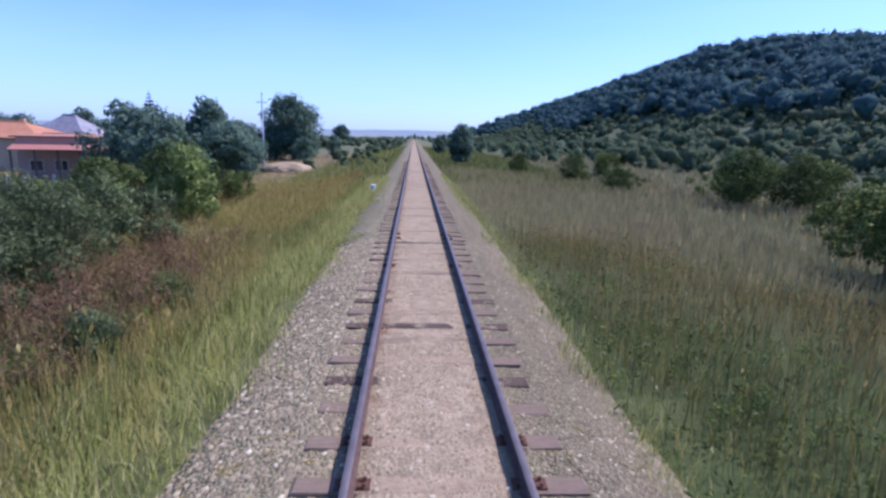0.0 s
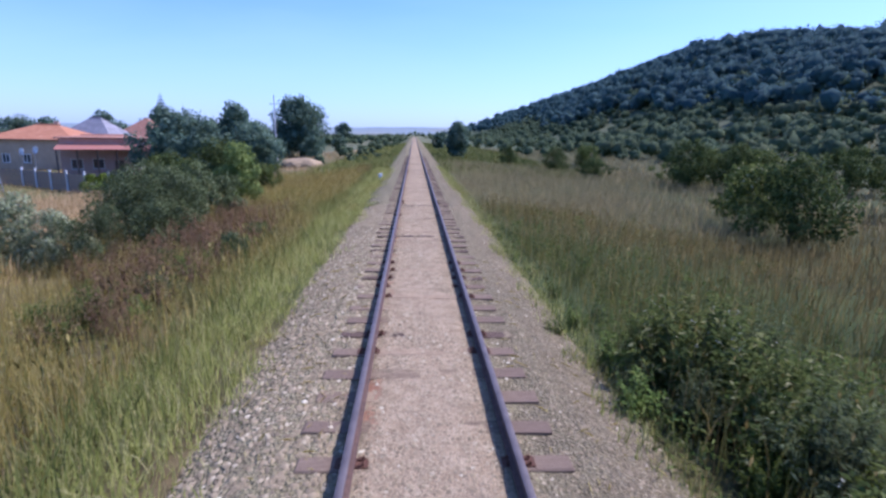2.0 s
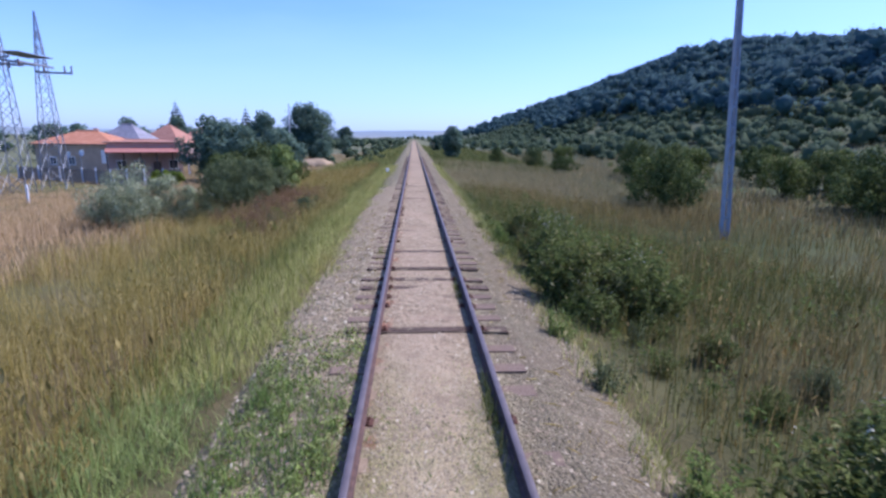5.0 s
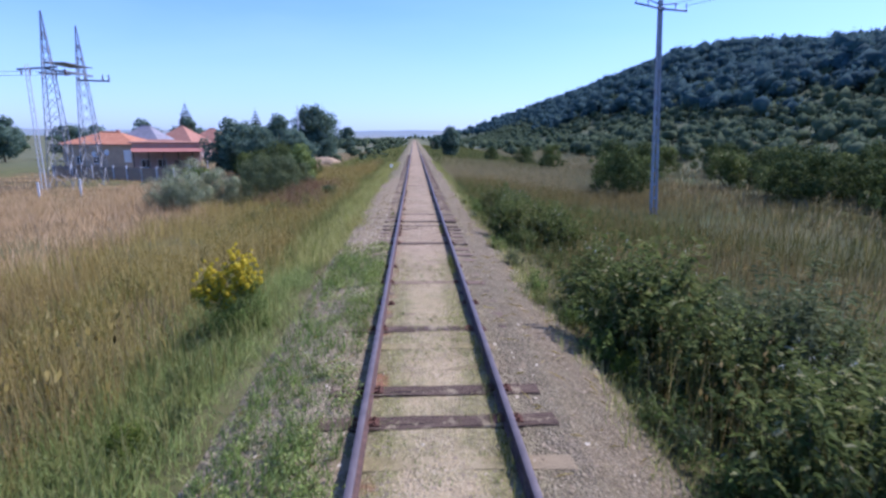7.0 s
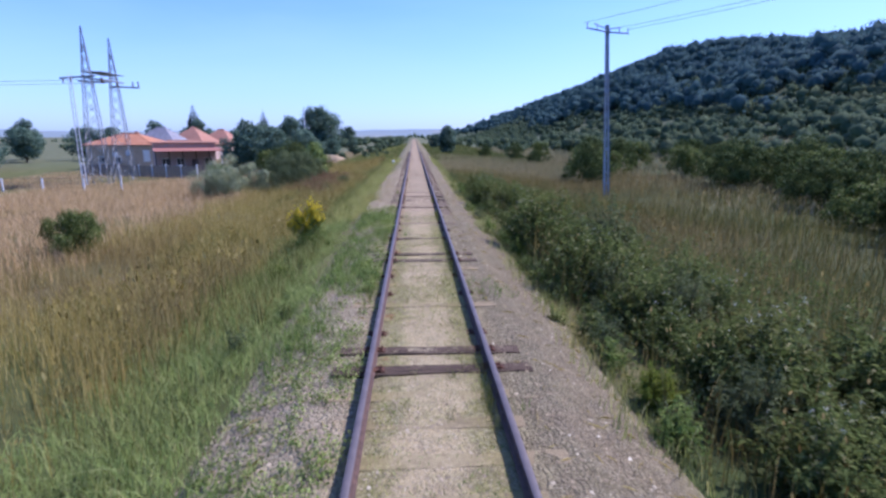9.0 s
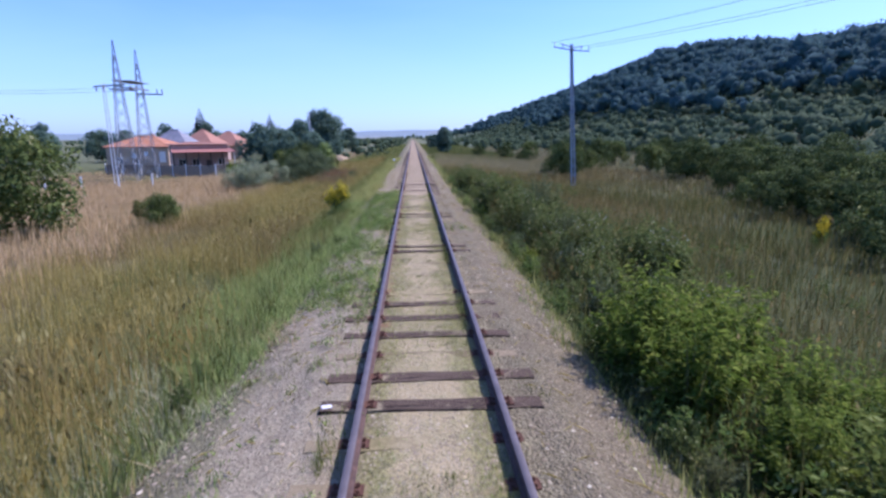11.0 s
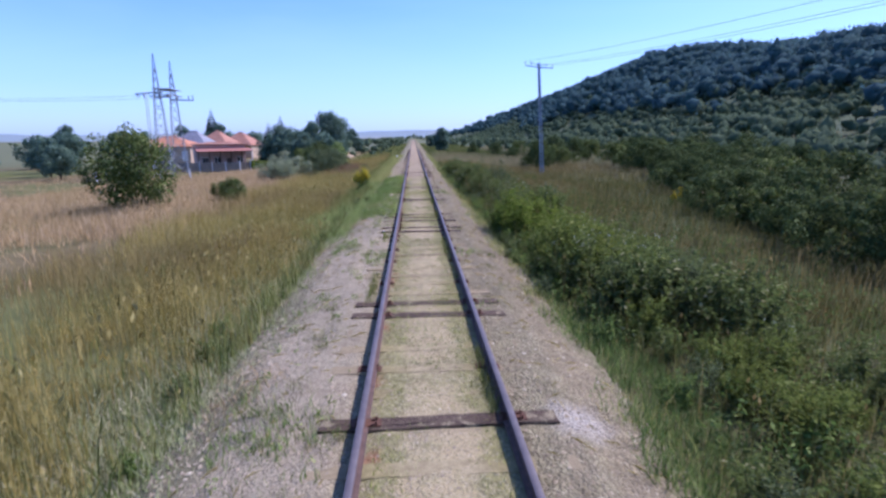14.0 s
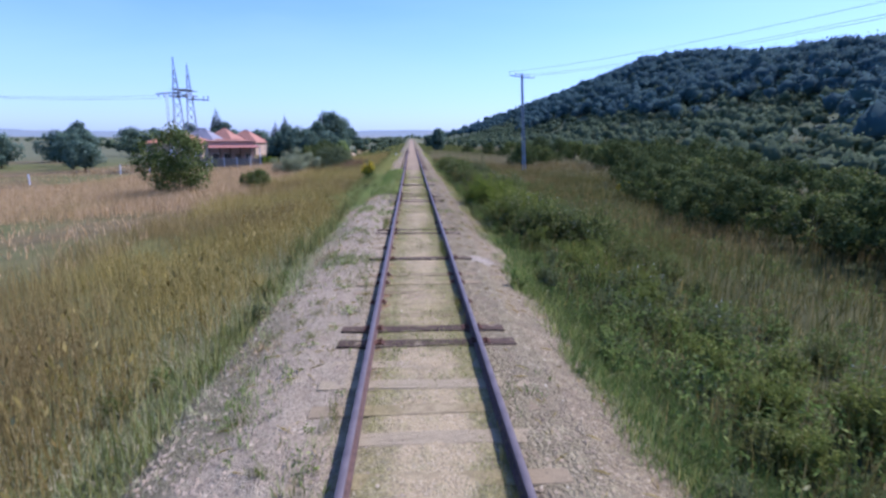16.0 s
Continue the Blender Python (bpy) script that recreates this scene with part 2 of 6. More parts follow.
def sleeper_mat(name, stops, dust=0.75, uneven=0.5):
    m = Mat(name, 0.9, spec=0.15)
    where = m.objcoords()
    st = m.node("ShaderNodeMapping")
    st.inputs["Scale"].default_value = (1.2, 22.0, 22.0)
    m.link(where, st.inputs["Vector"])
    grain = m.noise(3.0, 6.0, st.outputs[0], 0.7)
    col = m.ramp(grain, stops)
    split = m.node("ShaderNodeMapping")
    split.inputs["Scale"].default_value = (0.9, 30.0, 6.0)
    m.link(where, split.inputs["Vector"])
    cracks = m.span(m.noise(1.6, 2.0, split.outputs[0], 0.4), 0.36, 0.42)
    col = m.mix(m.maths("MULTIPLY", m.chance(), uneven), col, tuple(v * 0.55 for v in stops[1][1]))
    col = m.mix(cracks, tuple(v * 0.3 for v in stops[0][1]), col)
    grit = m.span(m.maths("ADD", m.noise(4.5, 5.0), m.maths("MULTIPLY", m.noise(60.0, 2.0), 0.35)), dust, dust + 0.14, 0.0, 0.8)
    m.color(m.mix(grit, col, (0.34, 0.285, 0.165)))
    m.bump(m.maths("MULTIPLY", grain, cracks), 0.9, 0.018)
    return m.m


MAT_TIE_DARK = sleeper_mat("creosoted_oak", [(0.3, (0.055, 0.038, 0.026)), (0.5, (0.105, 0.074, 0.05)), (0.75, (0.2, 0.15, 0.105))], 0.72)
MAT_TIE_PALE = sleeper_mat("bleached_oak", [(0.3, (0.19, 0.155, 0.095)), (0.5, (0.29, 0.24, 0.15)), (0.75, (0.38, 0.32, 0.205))], 0.44, 0.2)
MAT_TIE_MID = sleeper_mat("dusty_oak", [(0.3, (0.07, 0.046, 0.034)), (0.5, (0.125, 0.087, 0.064)), (0.75, (0.21, 0.155, 0.115))], 0.7)


def bedded_mat(name, fines_stops, cover_stops, end_stops, cover):
    """Old oak under gravel fines and moss between the rails, barer at its ends."""
    m = Mat(name, 0.95, spec=0.1)
    where = m.objcoords()
    ax_ = m.maths("ABSOLUTE", m.xyz(where)[0], 0.0)
    st = m.node("ShaderNodeMapping")
    st.inputs["Scale"].default_value = (1.2, 24.0, 24.0)
    m.link(where, st.inputs["Vector"])
    grain = m.noise(3.0, 6.0, st.outputs[0], 0.7)
    col = m.mix(m.span(m.maths("ADD", ax_, m.maths("MULTIPLY", m.noise(2.5, 4.0), 0.6)), 0.5, 0.85, 0.1, cover), m.ramp(m.noise(9.0, 5.0), fines_stops), m.ramp(m.noise(16.0, 5.0), cover_stops))
    col = m.mix(m.span(m.maths("ADD", grain, m.maths("MULTIPLY", m.chance(), 0.3)), 0.62, 0.8, 0.0, 0.6), col, tuple(v * 0.8 for v in end_stops[0][1]))
    m.color(m.mix(m.span(ax_, 0.76, 0.86, 0.0, 0.75), col, m.ramp(grain, end_stops)))
    m.bump(m.maths("ADD", grain, m.noise(45.0, 3.0)), 0.7, 0.012)
    return m.m


MAT_TIE_MOSS = bedded_mat("mossy_oak", [(0.3, (0.220, 0.178, 0.097)), (0.55, (0.336, 0.278, 0.152)), (0.8, (0.440, 0.373, 0.216))], [(0.3, (0.160, 0.138, 0.057)), (0.6, (0.270, 0.229, 0.103)), (0.85, (0.374, 0.314, 0.161))], [(0.3, (0.165, 0.127, 0.078)), (0.7, (0.352, 0.284, 0.175))], 0.85)
MAT_TIE_DUST = bedded_mat("sand_covered_oak", [(0.3, (0.255, 0.19, 0.115)), (0.55, (0.345, 0.262, 0.162)), (0.8, (0.42, 0.335, 0.215))], [(0.3, (0.2, 0.15, 0.096)), (0.6, (0.3, 0.228, 0.145)), (0.85, (0.39, 0.31, 0.2))], [(0.3, (0.1, 0.072, 0.054)), (0.5, (0.165, 0.122, 0.09)), (0.75, (0.26, 0.2, 0.15))], 0.6)
MAT_RUST = plain_mat("rusty_iron", (0.13, 0.065, 0.04), 0.9, 0.2, 30.0, 0.5)
MAT_WHITE = plain_mat("white_paint", (0.78, 0.77, 0.73), 0.6, 0.0, 12.0, 0.08)
MAT_CONCRETE = plain_mat("grey_concrete", (0.33, 0.35, 0.37), 0.9, 0.0, 3.0, 0.2)
MAT_STEEL = plain_mat("galvanised_steel", (0.27, 0.29, 0.31), 0.6, 0.5, 8.0, 0.25)
MAT_PALE_STEEL = plain_mat("pale_painted_steel", (0.62, 0.64, 0.66), 0.6, 0.1, 6.0, 0.15)
MAT_CABLE = plain_mat("cable", (0.08, 0.085, 0.09), 0.6, 0.4, 8.0, 0.1)
MAT_GLAZE = plain_mat("brown_porcelain", (0.16, 0.1, 0.07), 0.25, 0.0, 8.0, 0.1, 0.5)
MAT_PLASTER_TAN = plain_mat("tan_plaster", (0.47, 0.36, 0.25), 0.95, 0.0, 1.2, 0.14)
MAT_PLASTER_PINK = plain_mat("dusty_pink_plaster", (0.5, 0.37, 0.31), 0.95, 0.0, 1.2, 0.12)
MAT_PORCH_RED = plain_mat("faded_red_sheet", (0.35, 0.155, 0.115), 0.7, 0.0, 2.0, 0.14)
MAT_DARKWOOD = plain_mat("dark_timber", (0.12, 0.095, 0.08), 0.8, 0.0, 5.0, 0.3)
MAT_FENCE = plain_mat("weathered_board", (0.2, 0.175, 0.145), 0.9, 0.0, 3.0, 0.3)
MAT_GLASS = plain_mat("window_glass", (0.035, 0.045, 0.055), 0.08, 0.0, 2.0, 0.1, 0.6, 0.0)
MAT_DISH = plain_mat("dish_enamel", (0.7, 0.7, 0.7), 0.5, 0.0, 5.0, 0.05)


def tile_mat(name, stops):
    m = Mat(name, 0.85, spec=0.2)
    where = m.objcoords()
    w = m.node("ShaderNodeTexWave", Scale=4.0, Distortion=0.4, Detail=2.0)
    w.wave_type, w.bands_direction = "BANDS", "Z"
    m.link(where, w.inputs["Vector"])
    col = m.ramp(m.noise(1.3, 6.0, where), stops)
    m.color(m.mix(m.maths("MULTIPLY", w.outputs["Fac"], 0.35), col, tuple(v * 0.5 for v in stops[0][1])))
    m.bump(w.outputs["Fac"], 0.5, 0.04)
    return m.m


MAT_TILE_ORANGE = tile_mat("orange_clay_tile", [(0.3, (0.38, 0.165, 0.085)), (0.55, (0.49, 0.23, 0.125)), (0.8, (0.56, 0.31, 0.19))])
MAT_TILE_RED = tile_mat("faded_red_clay_tile", [(0.3, (0.33, 0.165, 0.11)), (0.55, (0.42, 0.22, 0.15)), (0.8, (0.48, 0.29, 0.21))])
MAT_TILE_GREY = tile_mat("grey_slate_sheet", [(0.3, (0.22, 0.22, 0.24)), (0.55, (0.3, 0.3, 0.325)), (0.8, (0.38, 0.37, 0.39))])

MAT_BARK = plain_mat("bark", (0.1, 0.075, 0.055), 0.95, 0.0, 7.0, 0.4, 0.2, 0.6)
MAT_STEM = plain_mat("green_brown_stem", (0.1, 0.1, 0.045), 0.85, 0.0, 9.0, 0.3)

G_BRIGHT = leaf_mat("verge_grass", [(0.0, (0.19, 0.225, 0.05)), (0.5, (0.31, 0.34, 0.09)), (0.8, (0.4, 0.4, 0.14)), (1.0, (0.5, 0.46, 0.22))], 0.5, 0.45, tint=(0.36, 0.29, 0.09))
G_GOLD = leaf_mat("ripe_grass", [(0.0, (0.171, 0.149, 0.036)), (0.45, (0.296, 0.246, 0.067)), (0.8, (0.385, 0.321, 0.110)), (1.0, (0.446, 0.402, 0.165))], 0.28, 0.45, tint=(0.261, 0.172, 0.053))
G_RUST = leaf_mat("russet_grass", [(0.0, (0.140, 0.108, 0.038)), (0.5, (0.226, 0.177, 0.063)), (1.0, (0.335, 0.277, 0.120))], 0.4, 0.45, tint=(0.202, 0.181, 0.044))
G_FRESH = leaf_mat("fresh_grass", [(0.0, (0.080, 0.107, 0.026)), (0.5, (0.144, 0.172, 0.045)), (0.85, (0.224, 0.232, 0.075)), (1.0, (0.304, 0.292, 0.112))], 0.4, 0.45, tint=(0.216, 0.181, 0.060))
G_DEAD = leaf_mat("withered_leaf", [(0.0, (0.118, 0.074, 0.044)), (0.5, (0.221, 0.143, 0.083)), (1.0, (0.378, 0.264, 0.152))], 0.5, 0.35, tint=(0.205, 0.155, 0.068))
# far meadow grass: distance haze painted in as a paler tan
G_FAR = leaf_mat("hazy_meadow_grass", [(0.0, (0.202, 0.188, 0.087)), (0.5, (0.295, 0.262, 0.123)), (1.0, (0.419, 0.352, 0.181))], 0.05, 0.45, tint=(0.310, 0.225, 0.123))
G_PALE = leaf_mat("grey_green_grass", [(0.0, (0.220, 0.252, 0.120)), (0.5, (0.350, 0.380, 0.183)), (0.85, (0.494, 0.472, 0.281)), (1.0, (0.624, 0.540, 0.380))], 0.6, 0.45, tint=(0.350, 0.310, 0.168))
G_COOL = leaf_mat("cool_green_grass", [(0.0, (0.150, 0.212, 0.058)), (0.5, (0.238, 0.319, 0.088)), (0.85, (0.336, 0.396, 0.135)), (1.0, (0.424, 0.454, 0.182))], 0.6, 0.45, tint=(0.238, 0.260, 0.081))
G_STRAW = leaf_mat("pale_straw", [(0.0, (0.262, 0.188, 0.085)), (0.6, (0.403, 0.297, 0.156)), (1.0, (0.508, 0.394, 0.233))], 0.12, 0.4, tint=(0.262, 0.216, 0.085))
G_OLIVE = leaf_mat("olive_grass", [(0.0, (0.063, 0.075, 0.017)), (0.5, (0.124, 0.131, 0.031)), (0.85, (0.189, 0.173, 0.049)), (1.0, (0.306, 0.243, 0.089))], 0.22, 0.4, tint=(0.211, 0.136, 0.044))
G_WEED = leaf_mat("weed_leaf", [(0.0, (0.075, 0.128, 0.026)), (0.6, (0.150, 0.230, 0.054)), (1.0, (0.250, 0.311, 0.090))], 0.8, 0.4, tint=(0.175, 0.203, 0.060))
L_GREEN = leaf_mat("shrub_leaf", [(0.0, (0.054, 0.081, 0.022)), (0.6, (0.114, 0.155, 0.041)), (0.92, (0.181, 0.222, 0.067)), (1.0, (0.394, 0.389, 0.206))], 0.9, 0.4, tint=(0.136, 0.134, 0.037))
L_FRESH = leaf_mat("fresh_shrub_leaf", [(0.0, (0.078, 0.109, 0.020)), (0.6, (0.143, 0.190, 0.036)), (0.93, (0.221, 0.271, 0.064)), (1.0, (0.353, 0.391, 0.143))], 0.7, 0.42, tint=(0.166, 0.185, 0.031))
L_LIME = leaf_mat("bright_shrub_leaf", [(0.0, (0.066, 0.109, 0.014)), (0.6, (0.141, 0.207, 0.028)), (1.0, (0.265, 0.320, 0.064))], 0.9, 0.45, tint=(0.170, 0.188, 0.024))
L_SAGE = leaf_mat("sage_shrub_leaf", [(0.0, (0.192, 0.232, 0.125)), (0.55, (0.324, 0.378, 0.213)), (0.9, (0.456, 0.500, 0.312)), (1.0, (0.600, 0.622, 0.463))], 0.9, 0.45, tint=(0.348, 0.366, 0.200))
L_GREY = leaf_mat("grey_green_leaf", [(0.0, (0.060, 0.081, 0.035)), (0.55, (0.105, 0.140, 0.062)), (0.9, (0.170, 0.211, 0.101)), (1.0, (0.280, 0.324, 0.176))], 0.9, 0.4, tint=(0.120, 0.124, 0.048))
L_THICK = leaf_mat("thicket_leaf", [(0.0, (0.034, 0.054, 0.018)), (0.6, (0.070, 0.102, 0.030)), (1.0, (0.121, 0.157, 0.054))], 0.4, 0.35, tint=(0.105, 0.121, 0.039))
L_YOUNG = leaf_mat("young_tree_leaf", [(0.0, (0.119, 0.176, 0.050)), (0.6, (0.210, 0.284, 0.083)), (1.0, (0.336, 0.405, 0.143))], 0.6, 0.45, tint=(0.238, 0.284, 0.088))
# dark tree green, lifted towards teal to carry haze in the colour
L_DARK = leaf_mat("hazy_dark_tree_leaf", [(0.0, (0.071, 0.124, 0.091)), (0.6, (0.118, 0.186, 0.131)), (1.0, (0.177, 0.248, 0.175))], 0.3, 0.45, tint=(0.142, 0.192, 0.124))
# bluer than real leaves: haze over the hill is put into this green
L_WOOD = leaf_mat("hazy_hill_wood_leaf", [(0.0, (0.062, 0.114, 0.119)), (0.5, (0.076, 0.139, 0.140)), (1.0, (0.095, 0.166, 0.159))], 0.05, 0.5, rough=0.95, tint=(0.090, 0.149, 0.115))
# scrub green raised and slightly blued, so haze sits in the colour
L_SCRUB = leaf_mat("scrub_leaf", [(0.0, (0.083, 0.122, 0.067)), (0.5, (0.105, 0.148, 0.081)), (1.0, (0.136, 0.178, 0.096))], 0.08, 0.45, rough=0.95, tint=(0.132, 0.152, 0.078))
L_SPRUCE = leaf_mat("spruce_needle", [(0.0, (0.02, 0.04, 0.03)), (1.0, (0.05, 0.082, 0.055))], 0.5, 0.2, tint=(0.045, 0.065, 0.045))
L_YELLOW = leaf_mat("yellow_blossom", [(0.0, (0.55, 0.45, 0.02)), (0.6, (0.74, 0.62, 0.03)), (1.0, (0.82, 0.74, 0.12))], 0.9, 0.5, tint=(0.5, 0.46, 0.03))
L_WHITE = leaf_mat("white_blossom", [(0.0, (0.375, 0.390, 0.294)), (1.0, (0.562, 0.585, 0.462))], 0.9, tint=(0.375, 0.390, 0.280))
# ridge cover paled and blued, with the haze of distance in its colour
L_RIDGE = leaf_mat("hazy_far_ridge_cover", [(0.0, (0.188, 0.237, 0.257)), (1.0, (0.225, 0.275, 0.284))], 0.004, 0.05, tint=(0.275, 0.275, 0.230))

# ---- mesh helpers ----
rng = np.random.default_rng(7)


def np_mesh(name, verts, faces, mat=None, smooth=False, normals=None):
    """A mesh from arrays: verts (n, 3), faces (m, k), soft normals (n, 3) where given."""
    verts, faces = np.asarray(verts, np.float32), np.asarray(faces, np.int32)
    me = bpy.data.meshes.new(name)
    me.vertices.add(len(verts))
    me.vertices.foreach_set("co", verts.ravel())
    me.loops.add(faces.size)
    me.loops.foreach_set("vertex_index", faces.ravel())
    me.polygons.add(len(faces))
    me.polygons.foreach_set("loop_start", np.arange(len(faces), dtype=np.int32) * faces.shape[1])
    if smooth or normals is not None:
        me.polygons.foreach_set("use_smooth", np.ones(len(faces), bool))
    if normals is not None:
        me.attributes.new("custom_normal", "FLOAT_VECTOR", "POINT").data.foreach_set("vector", np.asarray(normals, np.float32).ravel())
    me.update(calc_edges=True)
    if mat:
        me.materials.append(mat)
    return me


def unit(v):
    return v / (np.linalg.norm(v, axis=-1, keepdims=True) + 1e-9)


def part(name, bm, material, parent=None, label=""):
    """Links a bmesh as one mesh object under a thing or a part."""
    me = bpy.data.meshes.new(name)
    bm.to_mesh(me)
    bm.free()
    me.materials.append(material)
    ob = new(name, me)
    if parent:
        ob.parent = parent
    return tagged(ob, label)


def piece(name, me, parent, where=None, label=""):
    ob = new(name, me)
    ob.parent = parent
    if where is not None:
        ob.matrix_basis = where
    return tagged(ob, label)


def root(name, where, label, category, group="", kind=""):
    ob = new(name)
    ob.empty_display_size = 0.2
    ob.matrix_basis = where
    return tagged(ob, label, category, group, kind)


def box(bm, size, at=(0, 0, 0), turn=(0, 0, 0), bevel=0.0):
    m = pose(*at, *turn) @ Matrix.Diagonal((*size, 1))
    got = bmesh.ops.create_cube(bm, size=1, matrix=m)
    if bevel:
        edges = {e for v in got["verts"] for e in v.link_edges}
        bmesh.ops.bevel(bm, geom=list(edges), offset=bevel, segments=1, affect="EDGES", profile=0.5)
    return bm


def rod(bm, a, b, r1, r2=None, sides=6):
    a, b = Vector(a), Vector(b)
    r2 = r1 if r2 is None else r2
    turn = (b - a).to_track_quat("Z", "Y").to_matrix().to_4x4()
    bmesh.ops.create_cone(bm, cap_ends=True, segments=sides, radius1=r1, radius2=r2, depth=(b - a).length, matrix=Matrix.Translation((a + b) / 2) @ turn)
    return bm


def wob(x, y, k=1.0, s=0.0):
    """Smooth patchiness between about -1 and 1."""
    return (np.sin(x * 0.9 * k + 1.3 * np.sin(y * 0.53 * k + s) + s) + np.sin(y * 0.71 * k - 1.1 * np.sin(x * 0.61 * k - s) + 2.1 * s) + np.sin((x + y) * 0.37 * k + s * 0.7)) / 3


def crest(y):
    return np.interp(y, [-400, -60, 20, 90, 120, 148, 165, 187, 210, 235, 258, 283, 320, 370, 450, 548, 690, 745, 1048, 1400], [4, 13, 19, 26.2, 28.8, 31, 34.5, 38.8, 40.6, 41.4, 40.8, 38, 36.6, 36, 33.5, 29.5, 22, 18.5, 8.5, 2])


def ground_z(x, y):
    x, y = np.asarray(x, float), np.asarray(y, float)
    z = np.interp(x, [-400, -70, -40, -30, -20, -13, -8, -4, -2.8, -2.2, 2.2, 2.8, 4, 8, 14, 30, 45], [-4, -3.8, -3.4, -3, -2.2, -1.8, -1.55, -1.0, -0.62, -0.5, -0.5, -0.62, -0.85, -1.1, -1.3, -1.4, -1.0])
    s = np.clip((x - 38) / 92, 0, 1)
    rise = 0.5 * s + 0.5 * s * s * (3 - 2 * s)
    fall = np.clip((x - 190) / 300, 0, 1)
    z = z + crest(y) * rise * (1 - fall * fall * (3 - 2 * fall))
    z = z + 1.6 * s * wob(x, y, 0.09, 0.4)
    off = np.clip((np.abs(x) - 3.0) / 4, 0, 1)
    return z + off * (0.1 * wob(x, y, 0.9, 1.7) + 0.05 * wob(x, y, 2.6, 0.3))


# ---- ground ----
gxs = np.concatenate([[-4000, -2500, -1400, -800, -450, -250, -160, -120, -90], np.arange(-70, -14, 2.0), np.arange(-14, 14, 0.5), np.arange(14, 60, 1.5), np.arange(60, 200, 5), [210, 240, 280, 330, 400, 500, 700, 1200, 2200, 4000]])
gys = np.concatenate([[-1500, -700, -350, -200, -130, -90], np.arange(-75, 50, 0.8), np.arange(50, 120, 2.5), np.arange(120, 400, 10), np.arange(400, 1500, 50), [1700, 2100, 2800, 4500]])
GX, GY = np.meshgrid(gxs, gys, indexing="ij")
nx, ny = GX.shape
idx = np.arange(nx * ny).reshape(nx, ny)
quads = np.stack([idx[:-1, :-1], idx[1:, :-1], idx[1:, 1:], idx[:-1, 1:]], -1).reshape(-1, 4)
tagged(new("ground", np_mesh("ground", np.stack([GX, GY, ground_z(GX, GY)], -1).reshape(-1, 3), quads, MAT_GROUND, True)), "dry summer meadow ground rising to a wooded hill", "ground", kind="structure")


def bed_z(x, y):
    """Top of the ballast bed."""
    ax = np.abs(x)
    spread = np.where(x < -1.3, 0.38 * np.clip((-29 - y) / 5, 0, 1) * np.clip((ax - 1.3) / 0.5, 0, 1), 0)
    z = np.interp(ax - spread, [0, 0.6, 0.74, 0.9, 1.35, 1.9, 2.35, 2.75, 3.2], [-0.16, -0.163, -0.19, -0.18, -0.195, -0.3, -0.46, -0.75, -1.2])
    z = z + np.where(x > 0, 0.03, 0.02) * np.clip((-11 - y) / 4, 0, 1) * np.clip((ax - 0.8) * 10, 0, 1) * np.clip((1.7 - ax) * 5, 0, 1)
    return z + np.where(ax < 0.66, 0.4, 1.0) * (0.018 * wob(x * 2, y * 2, 2.0) + 0.009 * wob(x * 6, y * 6, 2.0, 1.0)) + 0.05 * wob(x, y, 1.3, 2.0) * (ax > 1.5)


bxs = np.arange(-3.15, 2.76, 0.1)
bys = np.concatenate([np.arange(-62, 16, 0.12), np.arange(16, 60, 0.5), np.arange(60, 400, 8)])
BX, BY = np.meshgrid(bxs, bys, indexing="ij")
idx = np.arange(BX.size).reshape(BX.shape)
quads = np.stack([idx[:-1, :-1], idx[1:, :-1], idx[1:, 1:], idx[:-1, 1:]], -1).reshape(-1, 4)
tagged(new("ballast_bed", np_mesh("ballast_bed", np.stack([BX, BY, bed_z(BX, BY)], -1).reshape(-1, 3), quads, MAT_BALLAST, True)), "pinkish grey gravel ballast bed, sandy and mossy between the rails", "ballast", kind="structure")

# loose stones
n_stone = 240000
sx = rng.uniform(-2.9, 2.5, n_stone)
sy = -60 + 75 * rng.random(n_stone) ** 1.0
keep = (rng.random(n_stone) < np.where(np.abs(sx) < 0.68, np.where(sy > -13, 1.0, 0.42) * np.clip(0.5 + 1.2 * wob(sx * 1.3, sy, 2.6, 4.0), 0.04, 1.2) + 0.42 * (np.abs(sx) > 0.5) * (sy > -15) * (rng.random(n_stone) < 0.7), np.where(sx < 0, np.where(sy > -13, 0.8, np.where(sy < -29, np.clip(0.16 + 0.14 * (sx < -1.7) + 0.3 * wob(sx, sy, 2.1, 1.0), 0.05, 0.6), 0.45)), np.where(sy > -13, 0.34, np.where(sy > -36, 0.16 + 0.12 * (sx > 1.8), 0.3))))) & (np.abs(np.abs(sx) - 0.7525) > 0.09)
sx, sy = sx[keep], sy[keep]
sz = bed_z(sx, sy)
octa = np.array([[1, 0, 0], [0, 1, 0], [-1, 0, 0], [0, -1, 0], [0.2, 0.1, 0.8]])
octf = np.array([[0, 1, 4], [1, 2, 4], [2, 3, 4], [3, 0, 4]])
ns = len(sx)
size = np.minimum(rng.gamma(4.0, 0.004, ns), 0.03)[:, None, None] * np.where(np.abs(sx) < 0.68, np.where(sy > -13, 0.95, 0.75), np.where((sy > -14) & (sx < 0), 1.45, np.where((sy < -29) & (sx < 0), 1.15, 1.0)))[:, None, None]
sh = octa[None] * rng.uniform(0.65, 1.35, (ns, 5, 1)) * size
ang = rng.uniform(0, 6.28, ns)
c, s = np.cos(ang)[:, None], np.sin(ang)[:, None]
pts = np.stack([sh[..., 0] * c - sh[..., 1] * s + sx[:, None], sh[..., 0] * s + sh[..., 1] * c + sy[:, None], sh[..., 2] * 0.8 + sz[:, None]], -1)
